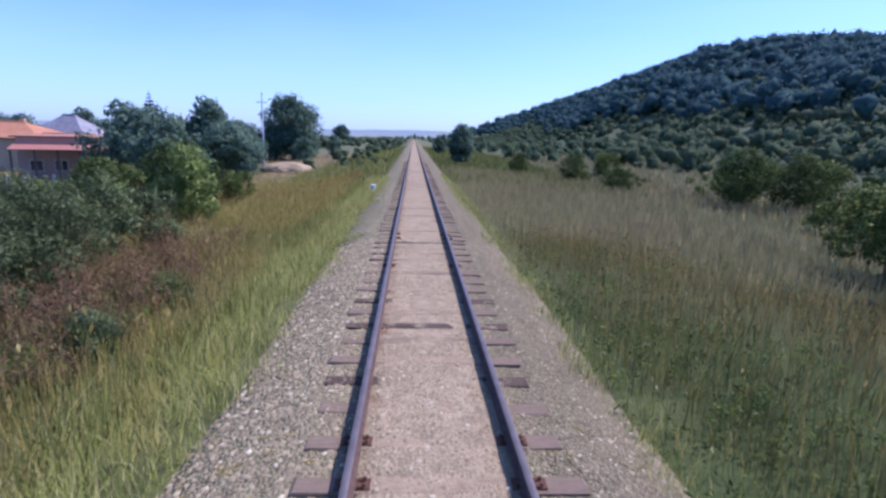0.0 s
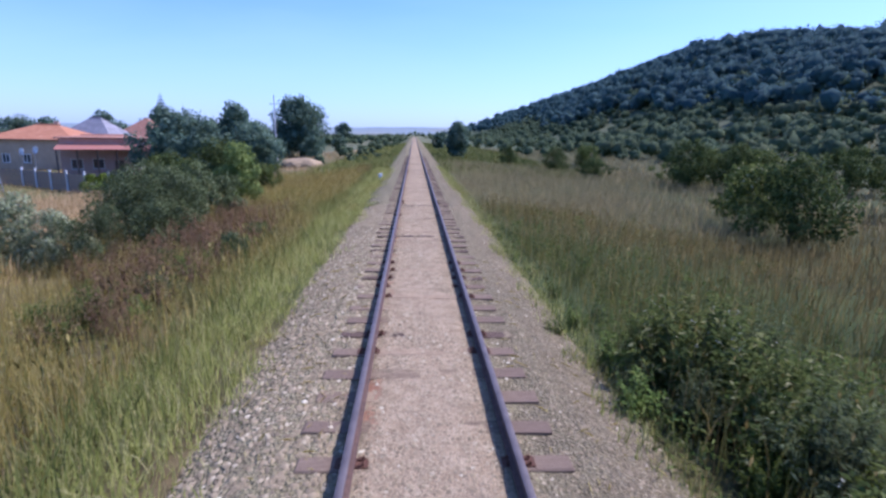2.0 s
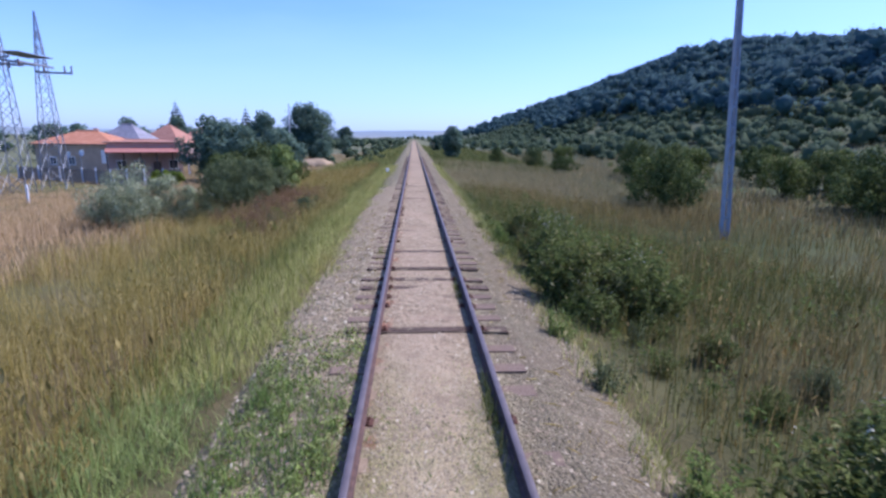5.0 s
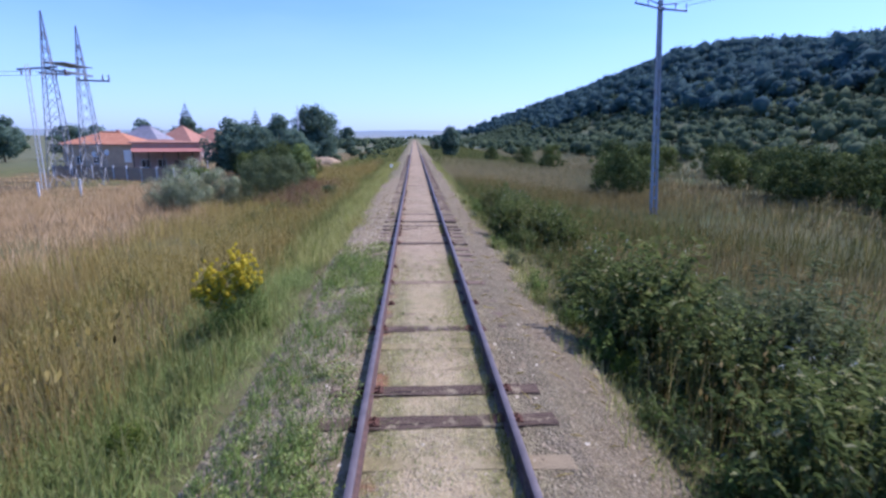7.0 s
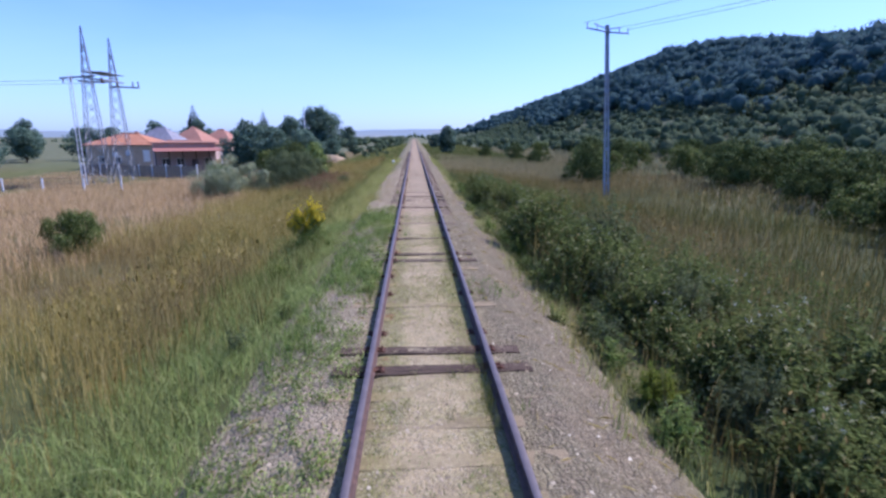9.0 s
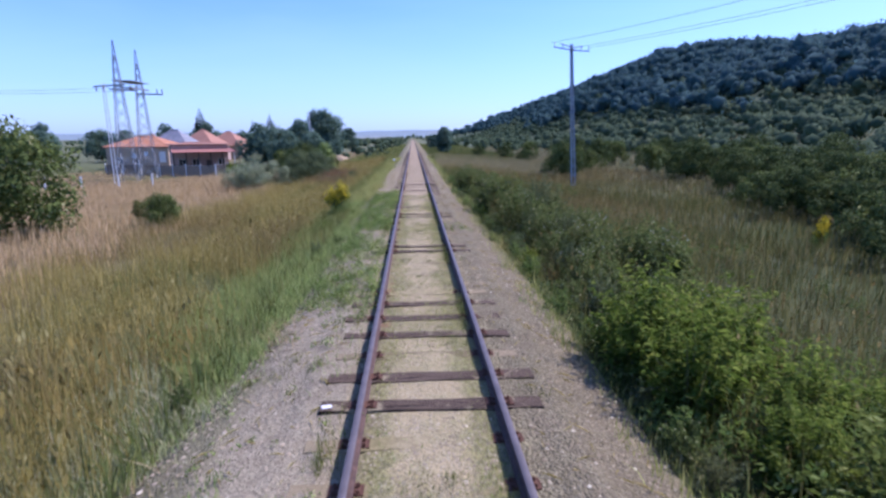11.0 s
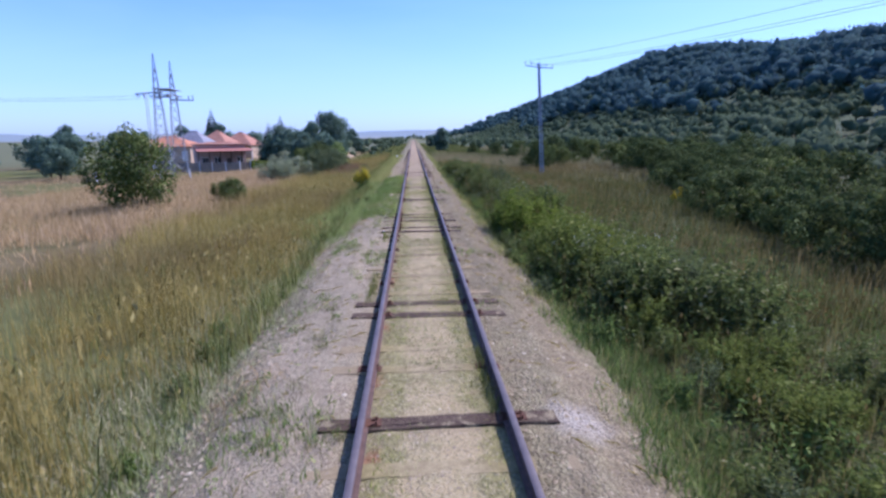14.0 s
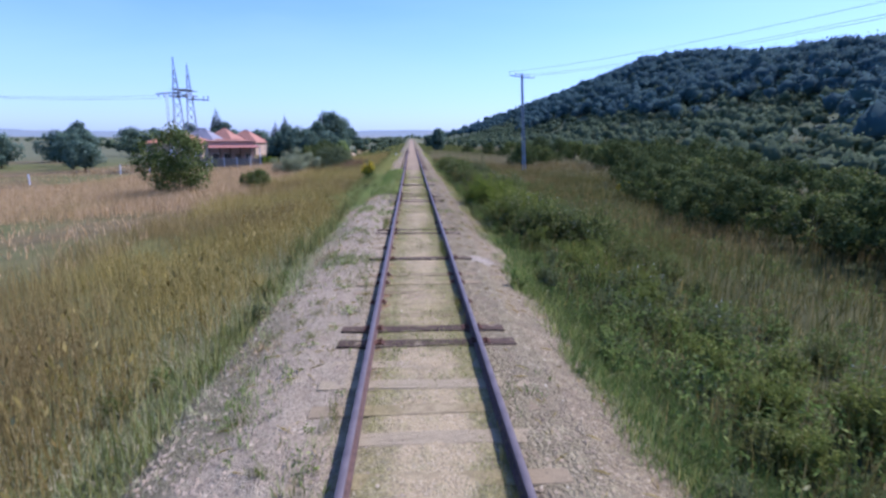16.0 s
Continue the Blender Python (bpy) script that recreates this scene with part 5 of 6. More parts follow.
stuff("gravel_herbs", L_HERB, [leaf_cloud(cl2, 42000, 0.038, 0.5, 311, 0.1, 0.2, 0.6)], "bright green low herbs sprouting in the gravel", "weeds")
stuff("fresh_bank_weeds", G_WEED, [leaf_cloud(cl[fresh], 22 * int(fresh.sum()), 0.085, 0.32, 303, 0.2, 0.2, 0.5)], "fresh green leafy weeds on the bank", "weeds")
stuff("pale_bank_weeds", L_GREY, [leaf_cloud(cl[half], 16 * int(half.sum()), 0.075, 0.25, 302, 0.2, 0.2, 0.4)], "pale seed headed weeds among the bank plants", "weeds")
# yellow blossom
gold = shrub_kind("goldenrod", "goldenrod clump with yellow blossom in the tall grass", G_WEED, 0.42, 1.75, 1700, 0.08, 41, 0.25, n=34, clump=0.22, bloom=11000, bloom_mat=L_YELLOW, bloom_size=0.027, category="flower")
place([gold], [(-3.4, -15.2, 0.84), (-3.7, -15.4, 0.78), (-3.3, -14.8, 0.74), (14.9, -20.3, 0.55), (15.6, -19.6, 0.5), (14.2, -21.0, 0.5)], "yellow flowering weeds")

# shrubs on the left bank
sage = [
    shrub_kind("willow_shrub", "grey green willow shrub with narrow leaves", L_SAGE, 1.7, 3.3, 5000, 0.15, 51, 0.28, n=30, clump=0.3, base_r=0.03),
    shrub_kind("willow_shrub", "silvery olive green bush in tall grass", L_SAGE, 2.0, 2.9, 5000, 0.15, 52, 0.32, n=30, clump=0.3, base_r=0.03),
]
place(sage, [(-14.4, 10.0, 0.95), (-12.9, 10.3, 0.9), (-16.0, 10.5, 0.82), (-11.6, 10.2, 0.7), (-13.7, 8.8, 0.7), (-15.3, 9.2, 0.7)], "silvery bushes")
greys = [shrub_kind("grey_bush", "grey green bush with narrow leaves near the track", L_GREY, 1.5, 3.2, 5000, 0.13, 57, 0.3, n=30, clump=0.3, base_r=0.03), shrub_kind("grey_bush", "dull green bush overgrown with dry weeds", L_GREY, 1.4, 2.6, 4500, 0.13, 58, 0.4, n=28, clump=0.3, base_r=0.03)]
place(greys, [(-9.6, 13.4, 1.0), (-9.2, 11.6, 0.8), (-11.0, 13.4, 0.95), (-10.4, 16.2, 1.2), (-11.6, 15.4, 1.05), (-5.6, 8.6, 0.4), (-10.0, 10.0, 0.7), (-9.4, 18.4, 1.0)], "grey bushes")
dock = shoot_kind("dry_dock", "withered reddish brown dock stalks in the grass", G_DEAD, 0.7, 1.25, 46, 34, 0.085, 55, 0.3, category="weed")
place([dock], [(-6.9, 10.2, 1.15), (-7.6, 11.4, 1.25), (-6.6, 12.2, 1.1), (-8.2, 10.4, 1.2), (-7.2, 13.2, 1.2), (-6.2, 14.0, 1.0), (-8.4, 12.6, 1.3), (-7.9, 14.4, 1.25), (-7.0, 15.2, 1.15), (-6.3, 16.4, 1.0), (-7.8, 16.4, 1.2), (-7.2, 17.8, 1.1), (-8.4, 17.6, 1.15), (-6.4, 18.8, 0.9), (-5.9, 11.0, 0.9), (-5.9, 12.8, 0.85), (-6.4, 8.6, 1.0), (-7.6, 8.2, 1.1), (-8.8, 8.8, 1.1), (-6.2, 7.2, 0.9), (-8.0, 6.6, 1.0), (-9.4, 7.6, 1.0), (-5.4, 9.4, 0.7), (-9.0, 14.0, 1.1), (-5.7, 6.0, 0.9), (-6.6, 5.8, 1.0), (-5.5, 7.6, 0.75), (-7.2, 6.8, 1.05), (-6.0, 4.6, 0.8), (-6.4, 3.4, 0.9), (-7.0, 4.5, 1.0), (-5.7, 2.6, 0.75), (-6.9, 2.4, 0.85)], "withered docks")
bush = [
    shrub_kind("round_bush", "dense dark green round bush", L_THICK, 2.2, 4.4, 4200, 0.19, 61, 0.6, n=60, clump=0.26, base_r=0.05),
    shrub_kind("round_bush", "leafy mid green bush", L_GREEN, 1.9, 3.8, 4000, 0.19, 62, 0.55, n=54, clump=0.26, base_r=0.05),
]
broad = shrub_kind("round_bush", "broad full green bush standing in dry grass", L_GREEN, 2.5, 4.6, 8000, 0.17, 63, 0.6, n=80, clump=0.26, base_r=0.05)
place([broad], [(-19.4, -12.0, 1.28), (-13.0, -11.0, 0.42), (-14.3, -9.6, 0.36)], "bushes in the meadow")
place(bush, [(-12.6, 29.5, 0.85), (-12.4, 17.6, 0.7), (-14.0, 24.0, 0.8), (-16.0, 28.0, 0.9), (-14.5, 33.5, 0.95), (-11.0, 33.0, 0.6)], "bushes in the meadow")
place(bush, [(14.2, 12.0, 0.85), (15.0, 15.5, 0.9), (22.0, 35.0, 0.95), (18.5, 20.0, 0.8), (25.0, 33.0, 0.9), (28.5, 36.0, 1.0), (27.0, 11.7, 0.95), (29.0, 5.0, 0.95), (29.3, -2.5, 0.85), (27.8, -8.5, 0.8), (24.5, -13.0, 0.75), (25.5, 18.0, 0.9), (31.5, 0.0, 1.0), (21.5, -16.0, 0.7), (19.0, -20.0, 0.62), (16.5, -24.0, 0.55), (15.2, -27.5, 0.52), (20.5, -10.0, 0.6), (33.0, 12.0, 1.0), (34.0, 24.0, 1.0), (18.0, -30.0, 0.6), (30.5, 46.0, 0.9), (15.8, 52.0, 0.7), (21.0, 58.0, 0.9), (12.5, 64.0, 0.6)], "bushes in the meadow")
thick = [
    shrub_kind("thicket", "wide dark green thicket at the meadow edge", L_THICK, 3.4, 3.4, 6500, 0.18, 67, 0.55, n=70, clump=0.26, base_r=0.05),
    shrub_kind("thicket", "broad tangled mid green thicket", L_GREEN, 3.0, 2.8, 5500, 0.18, 68, 0.5, n=60, clump=0.28, base_r=0.04),
]
place(thick, [(25.5, 8.0, 1.0), (27.5, 3.0, 1.0), (26.0, -2.5, 1.0), (25.0, -6.5, 0.95), (23.0, -10.5, 0.95), (21.0, -14.5, 0.9), (19.0, -18.0, 0.85), (17.2, -21.5, 0.8), (15.6, -24.8, 0.75), (14.6, -28.2, 0.7), (14.0, -31.5, 0.6), (28.5, 14.0, 1.0), (30.0, 20.0, 1.0), (21.0, 24.0, 0.7), (30.0, 9.0, 1.1), (31.0, -4.0, 1.1), (28.0, -11.0, 1.0), (24.0, 40.0, 0.8), (17.5, 44.0, 0.6)], "thickets at the meadow edge")
place(thick, [(13.8, -35.0, 0.75), (14.6, -38.5, 0.8), (14.8, -42.0, 0.85), (14.0, -45.5, 0.8), (17.5, -33.0, 0.9), (18.0, -39.0, 1.0), (19.0, -26.0, 1.0), (21.0, -20.0, 1.05), (17.0, -44.0, 0.95), (22.5, -30.0, 1.0), (23.0, -3.0, 0.85), (20.6, -8.5, 0.8), (18.8, -13.5, 0.75), (34.0, 16.0, 1.2), (33.0, 32.0, 1.1)], "thickets at the meadow edge")
lemon = shrub_kind("yellow_green_bush", "yellow green leafy bush at the field edge", L_LIME, 1.9, 2.6, 5000, 0.2, 66, 0.5, n=28, clump=0.3, base_r=0.04)
young = shrub_kind("young_tree", "young light green leafy tree behind the tall grass", L_YOUNG, 1.25, 4.0, 4600, 0.17, 65, 0.5, n=34, clump=0.22, base_r=0.04, category="young tree")
place([young], [(-10.4, 24.8, 0.95), (-12.4, 22.0, 0.62), (-11.4, 27.6, 0.8)], "young trees")
place([lemon], [(-24.2, 35.5, 0.78)], "yellow green bushes")

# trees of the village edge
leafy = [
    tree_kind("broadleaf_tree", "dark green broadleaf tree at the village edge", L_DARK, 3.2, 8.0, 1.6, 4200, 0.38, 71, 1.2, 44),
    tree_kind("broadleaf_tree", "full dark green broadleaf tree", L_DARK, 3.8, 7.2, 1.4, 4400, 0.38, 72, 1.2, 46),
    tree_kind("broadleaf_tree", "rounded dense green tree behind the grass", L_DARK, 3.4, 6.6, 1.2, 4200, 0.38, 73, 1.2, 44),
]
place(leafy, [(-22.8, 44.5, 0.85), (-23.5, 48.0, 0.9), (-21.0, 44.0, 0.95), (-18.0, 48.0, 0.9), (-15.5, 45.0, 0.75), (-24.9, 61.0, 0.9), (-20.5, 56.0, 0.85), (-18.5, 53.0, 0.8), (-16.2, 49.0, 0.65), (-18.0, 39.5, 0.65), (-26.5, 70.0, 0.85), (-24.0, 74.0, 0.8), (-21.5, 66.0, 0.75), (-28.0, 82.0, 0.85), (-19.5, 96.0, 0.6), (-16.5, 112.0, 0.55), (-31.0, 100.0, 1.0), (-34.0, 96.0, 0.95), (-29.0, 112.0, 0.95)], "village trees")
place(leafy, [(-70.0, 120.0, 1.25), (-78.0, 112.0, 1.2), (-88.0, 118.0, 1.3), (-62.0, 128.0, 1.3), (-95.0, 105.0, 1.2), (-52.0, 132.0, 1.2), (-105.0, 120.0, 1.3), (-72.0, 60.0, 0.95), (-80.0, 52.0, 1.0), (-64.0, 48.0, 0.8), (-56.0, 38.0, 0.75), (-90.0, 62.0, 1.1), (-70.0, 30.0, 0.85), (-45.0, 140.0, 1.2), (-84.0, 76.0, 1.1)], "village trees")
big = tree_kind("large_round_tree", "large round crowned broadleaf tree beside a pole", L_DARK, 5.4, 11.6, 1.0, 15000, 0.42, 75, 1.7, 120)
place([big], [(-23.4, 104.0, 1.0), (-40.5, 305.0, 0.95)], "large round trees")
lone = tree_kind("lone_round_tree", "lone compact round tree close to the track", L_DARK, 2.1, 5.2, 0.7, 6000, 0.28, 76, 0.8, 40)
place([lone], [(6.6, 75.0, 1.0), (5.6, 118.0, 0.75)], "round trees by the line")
spruces = [spruce_kind("spruce_tree", "tall dark spruce with drooping tiers", 12.5, 3.6, 81, 18), spruce_kind("spruce_tree", "slender dark conifer behind the houses", 9.0, 2.0, 82, 14)]
place(spruces, [(-37.0, 104.0, 0.98), (-31.5, 78.0, 0.85), (-77.8, 165.0, 1.4), (-29.4, 75.0, 0.75), (-62.0, 90.0, 0.6), (-34.0, 80.0, 0.8), (-30.4, 66.0, 0.72), (-30.9, 84.0, 0.98)], "conifers")

# ---- woods on the hill, one mass ----


def ico(sub):
    bm = bmesh.new()
    bmesh.ops.create_icosphere(bm, subdivisions=sub, radius=1.0)
    v = np.array([p.co[:] for p in bm.verts])
    f = np.array([[p.index for p in q.verts] for q in bm.faces])
    bm.free()
    return v, f


LUMP_V, LUMP_F = ico(1)


def wood_mass(n, x0, x1, y0, y1, leaves, keep_fn, rmin, rmax, seed_, lumps=4, leaf=0.8):
    """Crowns of far trees: uneven leafy lumps with loose leaf sprays round them."""
    g2 = np.random.default_rng(seed_)
    x, y = g2.uniform(x0, x1, n), g2.uniform(y0, y1, n)
    k = g2.random(n) < keep_fn(x, y)
    x, y = x[k], y[k]
    r = g2.uniform(rmin, rmax, len(x))
    z = ground_z(x, y)
    sub = np.repeat(np.arange(len(x)), lumps)
    cx = x[sub] + g2.normal(0, 0.5, len(sub)) * r[sub]
    cy = y[sub] + g2.normal(0, 0.4, len(sub)) * r[sub]
    cz = z[sub] + r[sub] * g2.uniform(0.4, 0.95, len(sub))
    cl = np.stack([cx, cy, cz, r[sub] * g2.uniform(0.45, 0.75, len(sub))], -1)
    spray = leaf_cloud(cl, leaves * len(x), leaf, 0.9, seed_, 0.55, 0.75, 1.0)
    rad = 1 + 0.2 * np.sin(4 * LUMP_V[None, :, 0] + 9 * g2.random((len(cl), 1))) + 0.18 * np.sin(5 * LUMP_V[None, :, 2] + 9 * g2.random((len(cl), 1))) + g2.normal(0, 0.1, (len(cl), len(LUMP_V)))
    v = cl[:, None, :3] + LUMP_V[None] * (rad * cl[:, 3:4] * 0.78)[..., None] * np.array([1, 1, 0.9])
    nr = unit(LUMP_V[None] + np.array([0, 0, 0.25]) + g2.normal(0, 0.12, (len(cl), len(LUMP_V), 3)))
    body_ = (v.reshape(-1, 3), (LUMP_F[None] + len(LUMP_V) * np.arange(len(cl))[:, None, None]).reshape(-1, 3), nr.reshape(-1, 3))
    return joined([body_, spray])


def upper(x, y):
    s = np.clip((x - 38) / 92, 0, 1)
    return np.clip((s - 0.24 + 0.22 * wob(x, y, 0.06, 2.0)) * 3.5, 0.02, 1)


def lower(x, y):
    s = np.clip((x - 38) / 92, 0, 1)
    return np.clip(0.5 + 0.4 * wob(x, y, 0.13, 1.0) + s * 0.6, 0.3, 1) * (x > 36)


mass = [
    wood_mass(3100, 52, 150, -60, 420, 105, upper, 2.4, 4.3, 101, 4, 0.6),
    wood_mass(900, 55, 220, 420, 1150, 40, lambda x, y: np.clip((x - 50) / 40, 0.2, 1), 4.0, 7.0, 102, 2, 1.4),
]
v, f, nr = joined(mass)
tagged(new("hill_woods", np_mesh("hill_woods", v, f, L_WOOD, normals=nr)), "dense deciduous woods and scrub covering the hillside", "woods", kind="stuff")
mass = [wood_mass(420, -160, -10, 170, 420, 30, lambda x, y: np.clip(0.35 + 0.8 * wob(x, y, 0.05, 3.0), 0, 1), 2.0, 3.6, 104), wood_mass(700, -420, 160, 430, 800, 12, lambda x, y: np.where(np.abs(x) < 4, 0.2, 0.8) * np.clip(0.5 + wob(x, y, 0.03, 1.0), 0, 1), 2.2, 4.0, 105, 1), wood_mass(260, 9, 44, 100, 420, 20, lambda x, y: np.clip((x - 4) / 30, 0.1, 1), 1.2, 2.4, 106, 1), wood_mass(160, -14, -5, 60, 420, 24, lambda x, y: 0.6 + 0 * x, 0.7, 1.5, 107, 1)]
v, f, nr = joined(mass)
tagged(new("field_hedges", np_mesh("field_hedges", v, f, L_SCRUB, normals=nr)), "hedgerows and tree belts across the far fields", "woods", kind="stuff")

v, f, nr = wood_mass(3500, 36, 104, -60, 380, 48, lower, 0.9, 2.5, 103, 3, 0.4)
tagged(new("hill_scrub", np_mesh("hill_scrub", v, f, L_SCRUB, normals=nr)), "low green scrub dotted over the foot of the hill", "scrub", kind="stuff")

# ---- electricity pole beside the track ----
POLE = (12.7, 3.3)
pz = float(ground_z(*POLE))
pole = root("electricity_pole", pose(*POLE, pz, 0, -3.6, 8), "grey concrete electricity pole with a steel crossarm", "utility pole")
H = 10.6
for sx_ in (-1, 1):
    bm = bmesh.new()
    got = bmesh.ops.create_cube(bm, size=1, matrix=pose(sx_ * 0.0, 0, H / 2) @ Matrix.Diagonal((0.07, 0.2, H + 0.4, 1)))
    for vtx in got["verts"]:
        t = (vtx.co.z + 0.2) / (H + 0.4)
        vtx.co.x += sx_ * (0.145 - 0.075 * t)
        vtx.co.y *= 1 - 0.35 * t
    part("flange", bm, MAT_CONCRETE, pole)
bm = bmesh.new()
got = bmesh.ops.create_cube(bm, size=1, matrix=pose(0, 0, H * 0.86) @ Matrix.Diagonal((0.17, 0.09, H * 0.28, 1)))
part("web", bm, MAT_CONCRETE, pole, "solid concrete top of the shaft")
for k in range(11):
    z = 0.15 + k * 0.74
    bm = bmesh.new()
    box(bm, (0.235 - 0.012 * k, 0.08, 0.1), (0, 0, z))
    part("batten", bm, MAT_CONCRETE, pole)
for k, z in enumerate((H - 0.25, H - 0.05)):
    bm = bmesh.new()
    if k == 0:
        rod(bm, (-1.45, -0.12, z + 0.3), (0, -0.12, z), 0.05)
        rod(bm, (1.4, -0.12, z - 0.12), (0, -0.12, z), 0.05)
        box(bm, (0.34, 0.07, 0.16), (0, -0.12, z), bevel=0.01)
    else:
        rod(bm, (-0.95, -0.1, z + 0.34), (0, -0.05, z), 0.035)
        rod(bm, (0.9, -0.1, z + 0.05), (0, -0.05, z), 0.035)
    part("crossarm", bm, MAT_STEEL, pole, "steel crossarm")
INS = (-1.4, -0.75, 0.75, 1.35)
for ix in INS:
    bm = bmesh.new()
    dip = -0.2 * ix if ix < 0 else -0.09 * ix
    rod(bm, (ix, -0.14, H - 0.2 + dip), (ix, -0.14, H + dip), 0.02)
    for j in range(3):
        rod(bm, (ix, -0.14, H - 0.06 + j * 0.06 + dip), (ix, -0.14, H - 0.03 + j * 0.06 + dip), 0.05, 0.03, 8)
    part("insulator", bm, MAT_GLAZE, pole, "brown ribbed insulator")


def cable(a, b, sag, name="overhead_cable", label="thin dark overhead power cable", r=0.011):
    a, b = Vector(a), Vector(b)
    cu = bpy.data.curves.new(name, "CURVE")
    cu.dimensions, cu.bevel_depth, cu.bevel_resolution = "3D", r, 1
    sp = cu.splines.new("POLY")
    sp.points.add(24)
    for i in range(25):
        t = i / 24
        p = a.lerp(b, t)
        sp.points[i].co = (p.x, p.y, p.z - 4 * sag * t * (1 - t), 1)
    cu.materials.append(MAT_CABLE)
    return tagged(new(name, cu), label, "cable", "cables of the power line")


top = pz + H + 0.1
for ix in INS[:1] + INS[2:]:
    cable((POLE[0] - 0.74 + ix, POLE[1] - 0.1, top - 0.14 * ix), (32 + ix, -64, top + 1.0), 1.3)

# distant pole by the large tree
fp = root("far_pole", pose(-22.8, 82.5, float(ground_z(-22.8, 82.5))), "slim pale pole with a short crossarm among the trees", "utility pole")
bm = bmesh.new()
rod(bm, (0, 0, -0.3), (0, 0, 10.4), 0.15, 0.09, 8)
part("shaft", bm, MAT_PALE_STEEL, fp)
bm = bmesh.new()
box(bm, (1.6, 0.09, 0.09), (0, 0, 9.3))
part("crossarm", bm, MAT_STEEL, fp)
bm = bmesh.new()
rod(bm, (0, 0, 10.3), (0, 0, 10.75), 0.08, 0.03)
part("cap", bm, MAT_GLAZE, fp)

# white kilometre stone
mz = float(ground_z(-2.6, 31.6))
bm = bmesh.new()
box(bm, (0.27, 0.22, 0.75), (0, 0, 0.2), bevel=0.04)
stone = root("marker_stone", pose(-2.6, 31.6, mz - 0.12), "small white painted marker stone beside the rails", "marker stone")
part("block", bm, MAT_WHITE, stone)

# ---- lattice towers ----


def lattice_tower(x, y, h, half):
    z0 = float(ground_z(x, y))
    tw = root("lattice_tower", pose(x, y, z0, 0, 0, 14), "slender tapering steel lattice tower", "pylon", "twin lattice towers")
    waist = 0.62

    def corner(i, z):
        t = z / h
        w = half * (1 - t / waist) + 0.48 * (t / waist) if t < waist else 0.48 * (1 - (t - waist) / (1 - waist)) + 0.03
        return Vector((w * (-1, 1, 1, -1)[i], w * (-1, -1, 1, 1)[i], z))

    for i in range(4):
        for lo, hi in ((-0.2, h * waist), (h * waist, h)):
            bm = bmesh.new()
            rod(bm, corner(i, max(lo, 0)) + Vector((0, 0, min(lo, 0))), corner(i, hi), 0.055, 0.045, 4)
            part("leg", bm, MAT_STEEL, tw)
    levels = [h * q for q in (0.0, 0.11, 0.21, 0.3, 0.38, 0.46, 0.54, 0.62, 0.69, 0.76, 0.83, 0.9)]
    for a, b in zip(levels, levels[1:]):
        for i in range(4):
            j = (i + 1) % 4
            bm = bmesh.new()
            rod(bm, corner(i, a), corner(j, b), 0.026, 0.026, 4)
            part("brace", bm, MAT_STEEL, tw)
            bm = bmesh.new()
            rod(bm, corner(j, a), corner(i, b), 0.026, 0.026, 4)
            part("brace", bm, MAT_STEEL, tw)
    return z0


tz1 = lattice_tower(-39.1, 36.7, 18.6, 1.15)
lattice_tower(-39.5, 43.2, 18.4, 1.15)
gan = root("switch_gantry", pose(-39.2, 40.0, tz1), "steel switch gantry joining the twin towers", "gantry")
for nm, size_, at, turn in (("beam", (3.0, 0.16, 0.2), (0.2, -2.6, 12.4), (0, 3, 8)), ("beam", (0.2, 5.4, 0.2), (-0.6, 0, 12.9), (0, 0, 0)), ("beam", (0.2, 5.4, 0.2), (1.2, 0, 12.7), (0, 0, 0)), ("beam", (4.0, 0.16, 0.2), (-1.2, -3.0, 12.9), (0, -5, 6)), ("beam", (4.0, 0.16, 0.2), (1.3, 2.6, 12.2), (0, 2, -6)), ("platform", (2.6, 5.0, 0.08), (0.2, 0, 13.6), (0, 0, 0))):
    bm = bmesh.new()
    box(bm, size_, at, turn, 0.02)
    part(nm, bm, MAT_STEEL, gan)
for at in ((-2.9, -3.0), (-2.0, -3.0), (1.4, -2.6), (2.4, 2.6), (3.1, 2.6), (-0.6, -1.0), (1.2, 1.2)):
    bm = bmesh.new()
    rod(bm, (at[0], at[1], 12.2), (at[0], at[1], 12.9), 0.09, 0.07, 8)
    part("insulator", bm, MAT_GLAZE, gan)
ladder_pole = root("ladder_pole", pose(-39.6, 34.2, float(ground_z(-39.6, 34.2))), "pale painted steel ladder pole standing before the towers", "pole")
for sx_ in (-0.24, 0.24):
    bm = bmesh.new()
    rod(bm, (sx_, 0, -0.3), (sx_ * 0.7, 0, 13.0), 0.07, 0.05, 4)
    part("rail", bm, MAT_PALE_STEEL, ladder_pole)
for k in range(24):
    bm = bmesh.new()
    w = 0.24 - 0.07 * k / 24
    rod(bm, (-w, 0, 0.4 + k * 0.52), (w, 0, 0.4 + k * 0.52 + (0.25 if k % 2 else -0.1)), 0.03, 0.03, 4)
    part("rung", bm, MAT_PALE_STEEL, ladder_pole)
for dx, dz in ((-1.7, 12.6), (1.8, 12.3)):
    cable((-38.6 + dx, 37, tz1 + dz), (-90 + dx, 10, tz1 + dz + 1), 1.6, r=0.02)

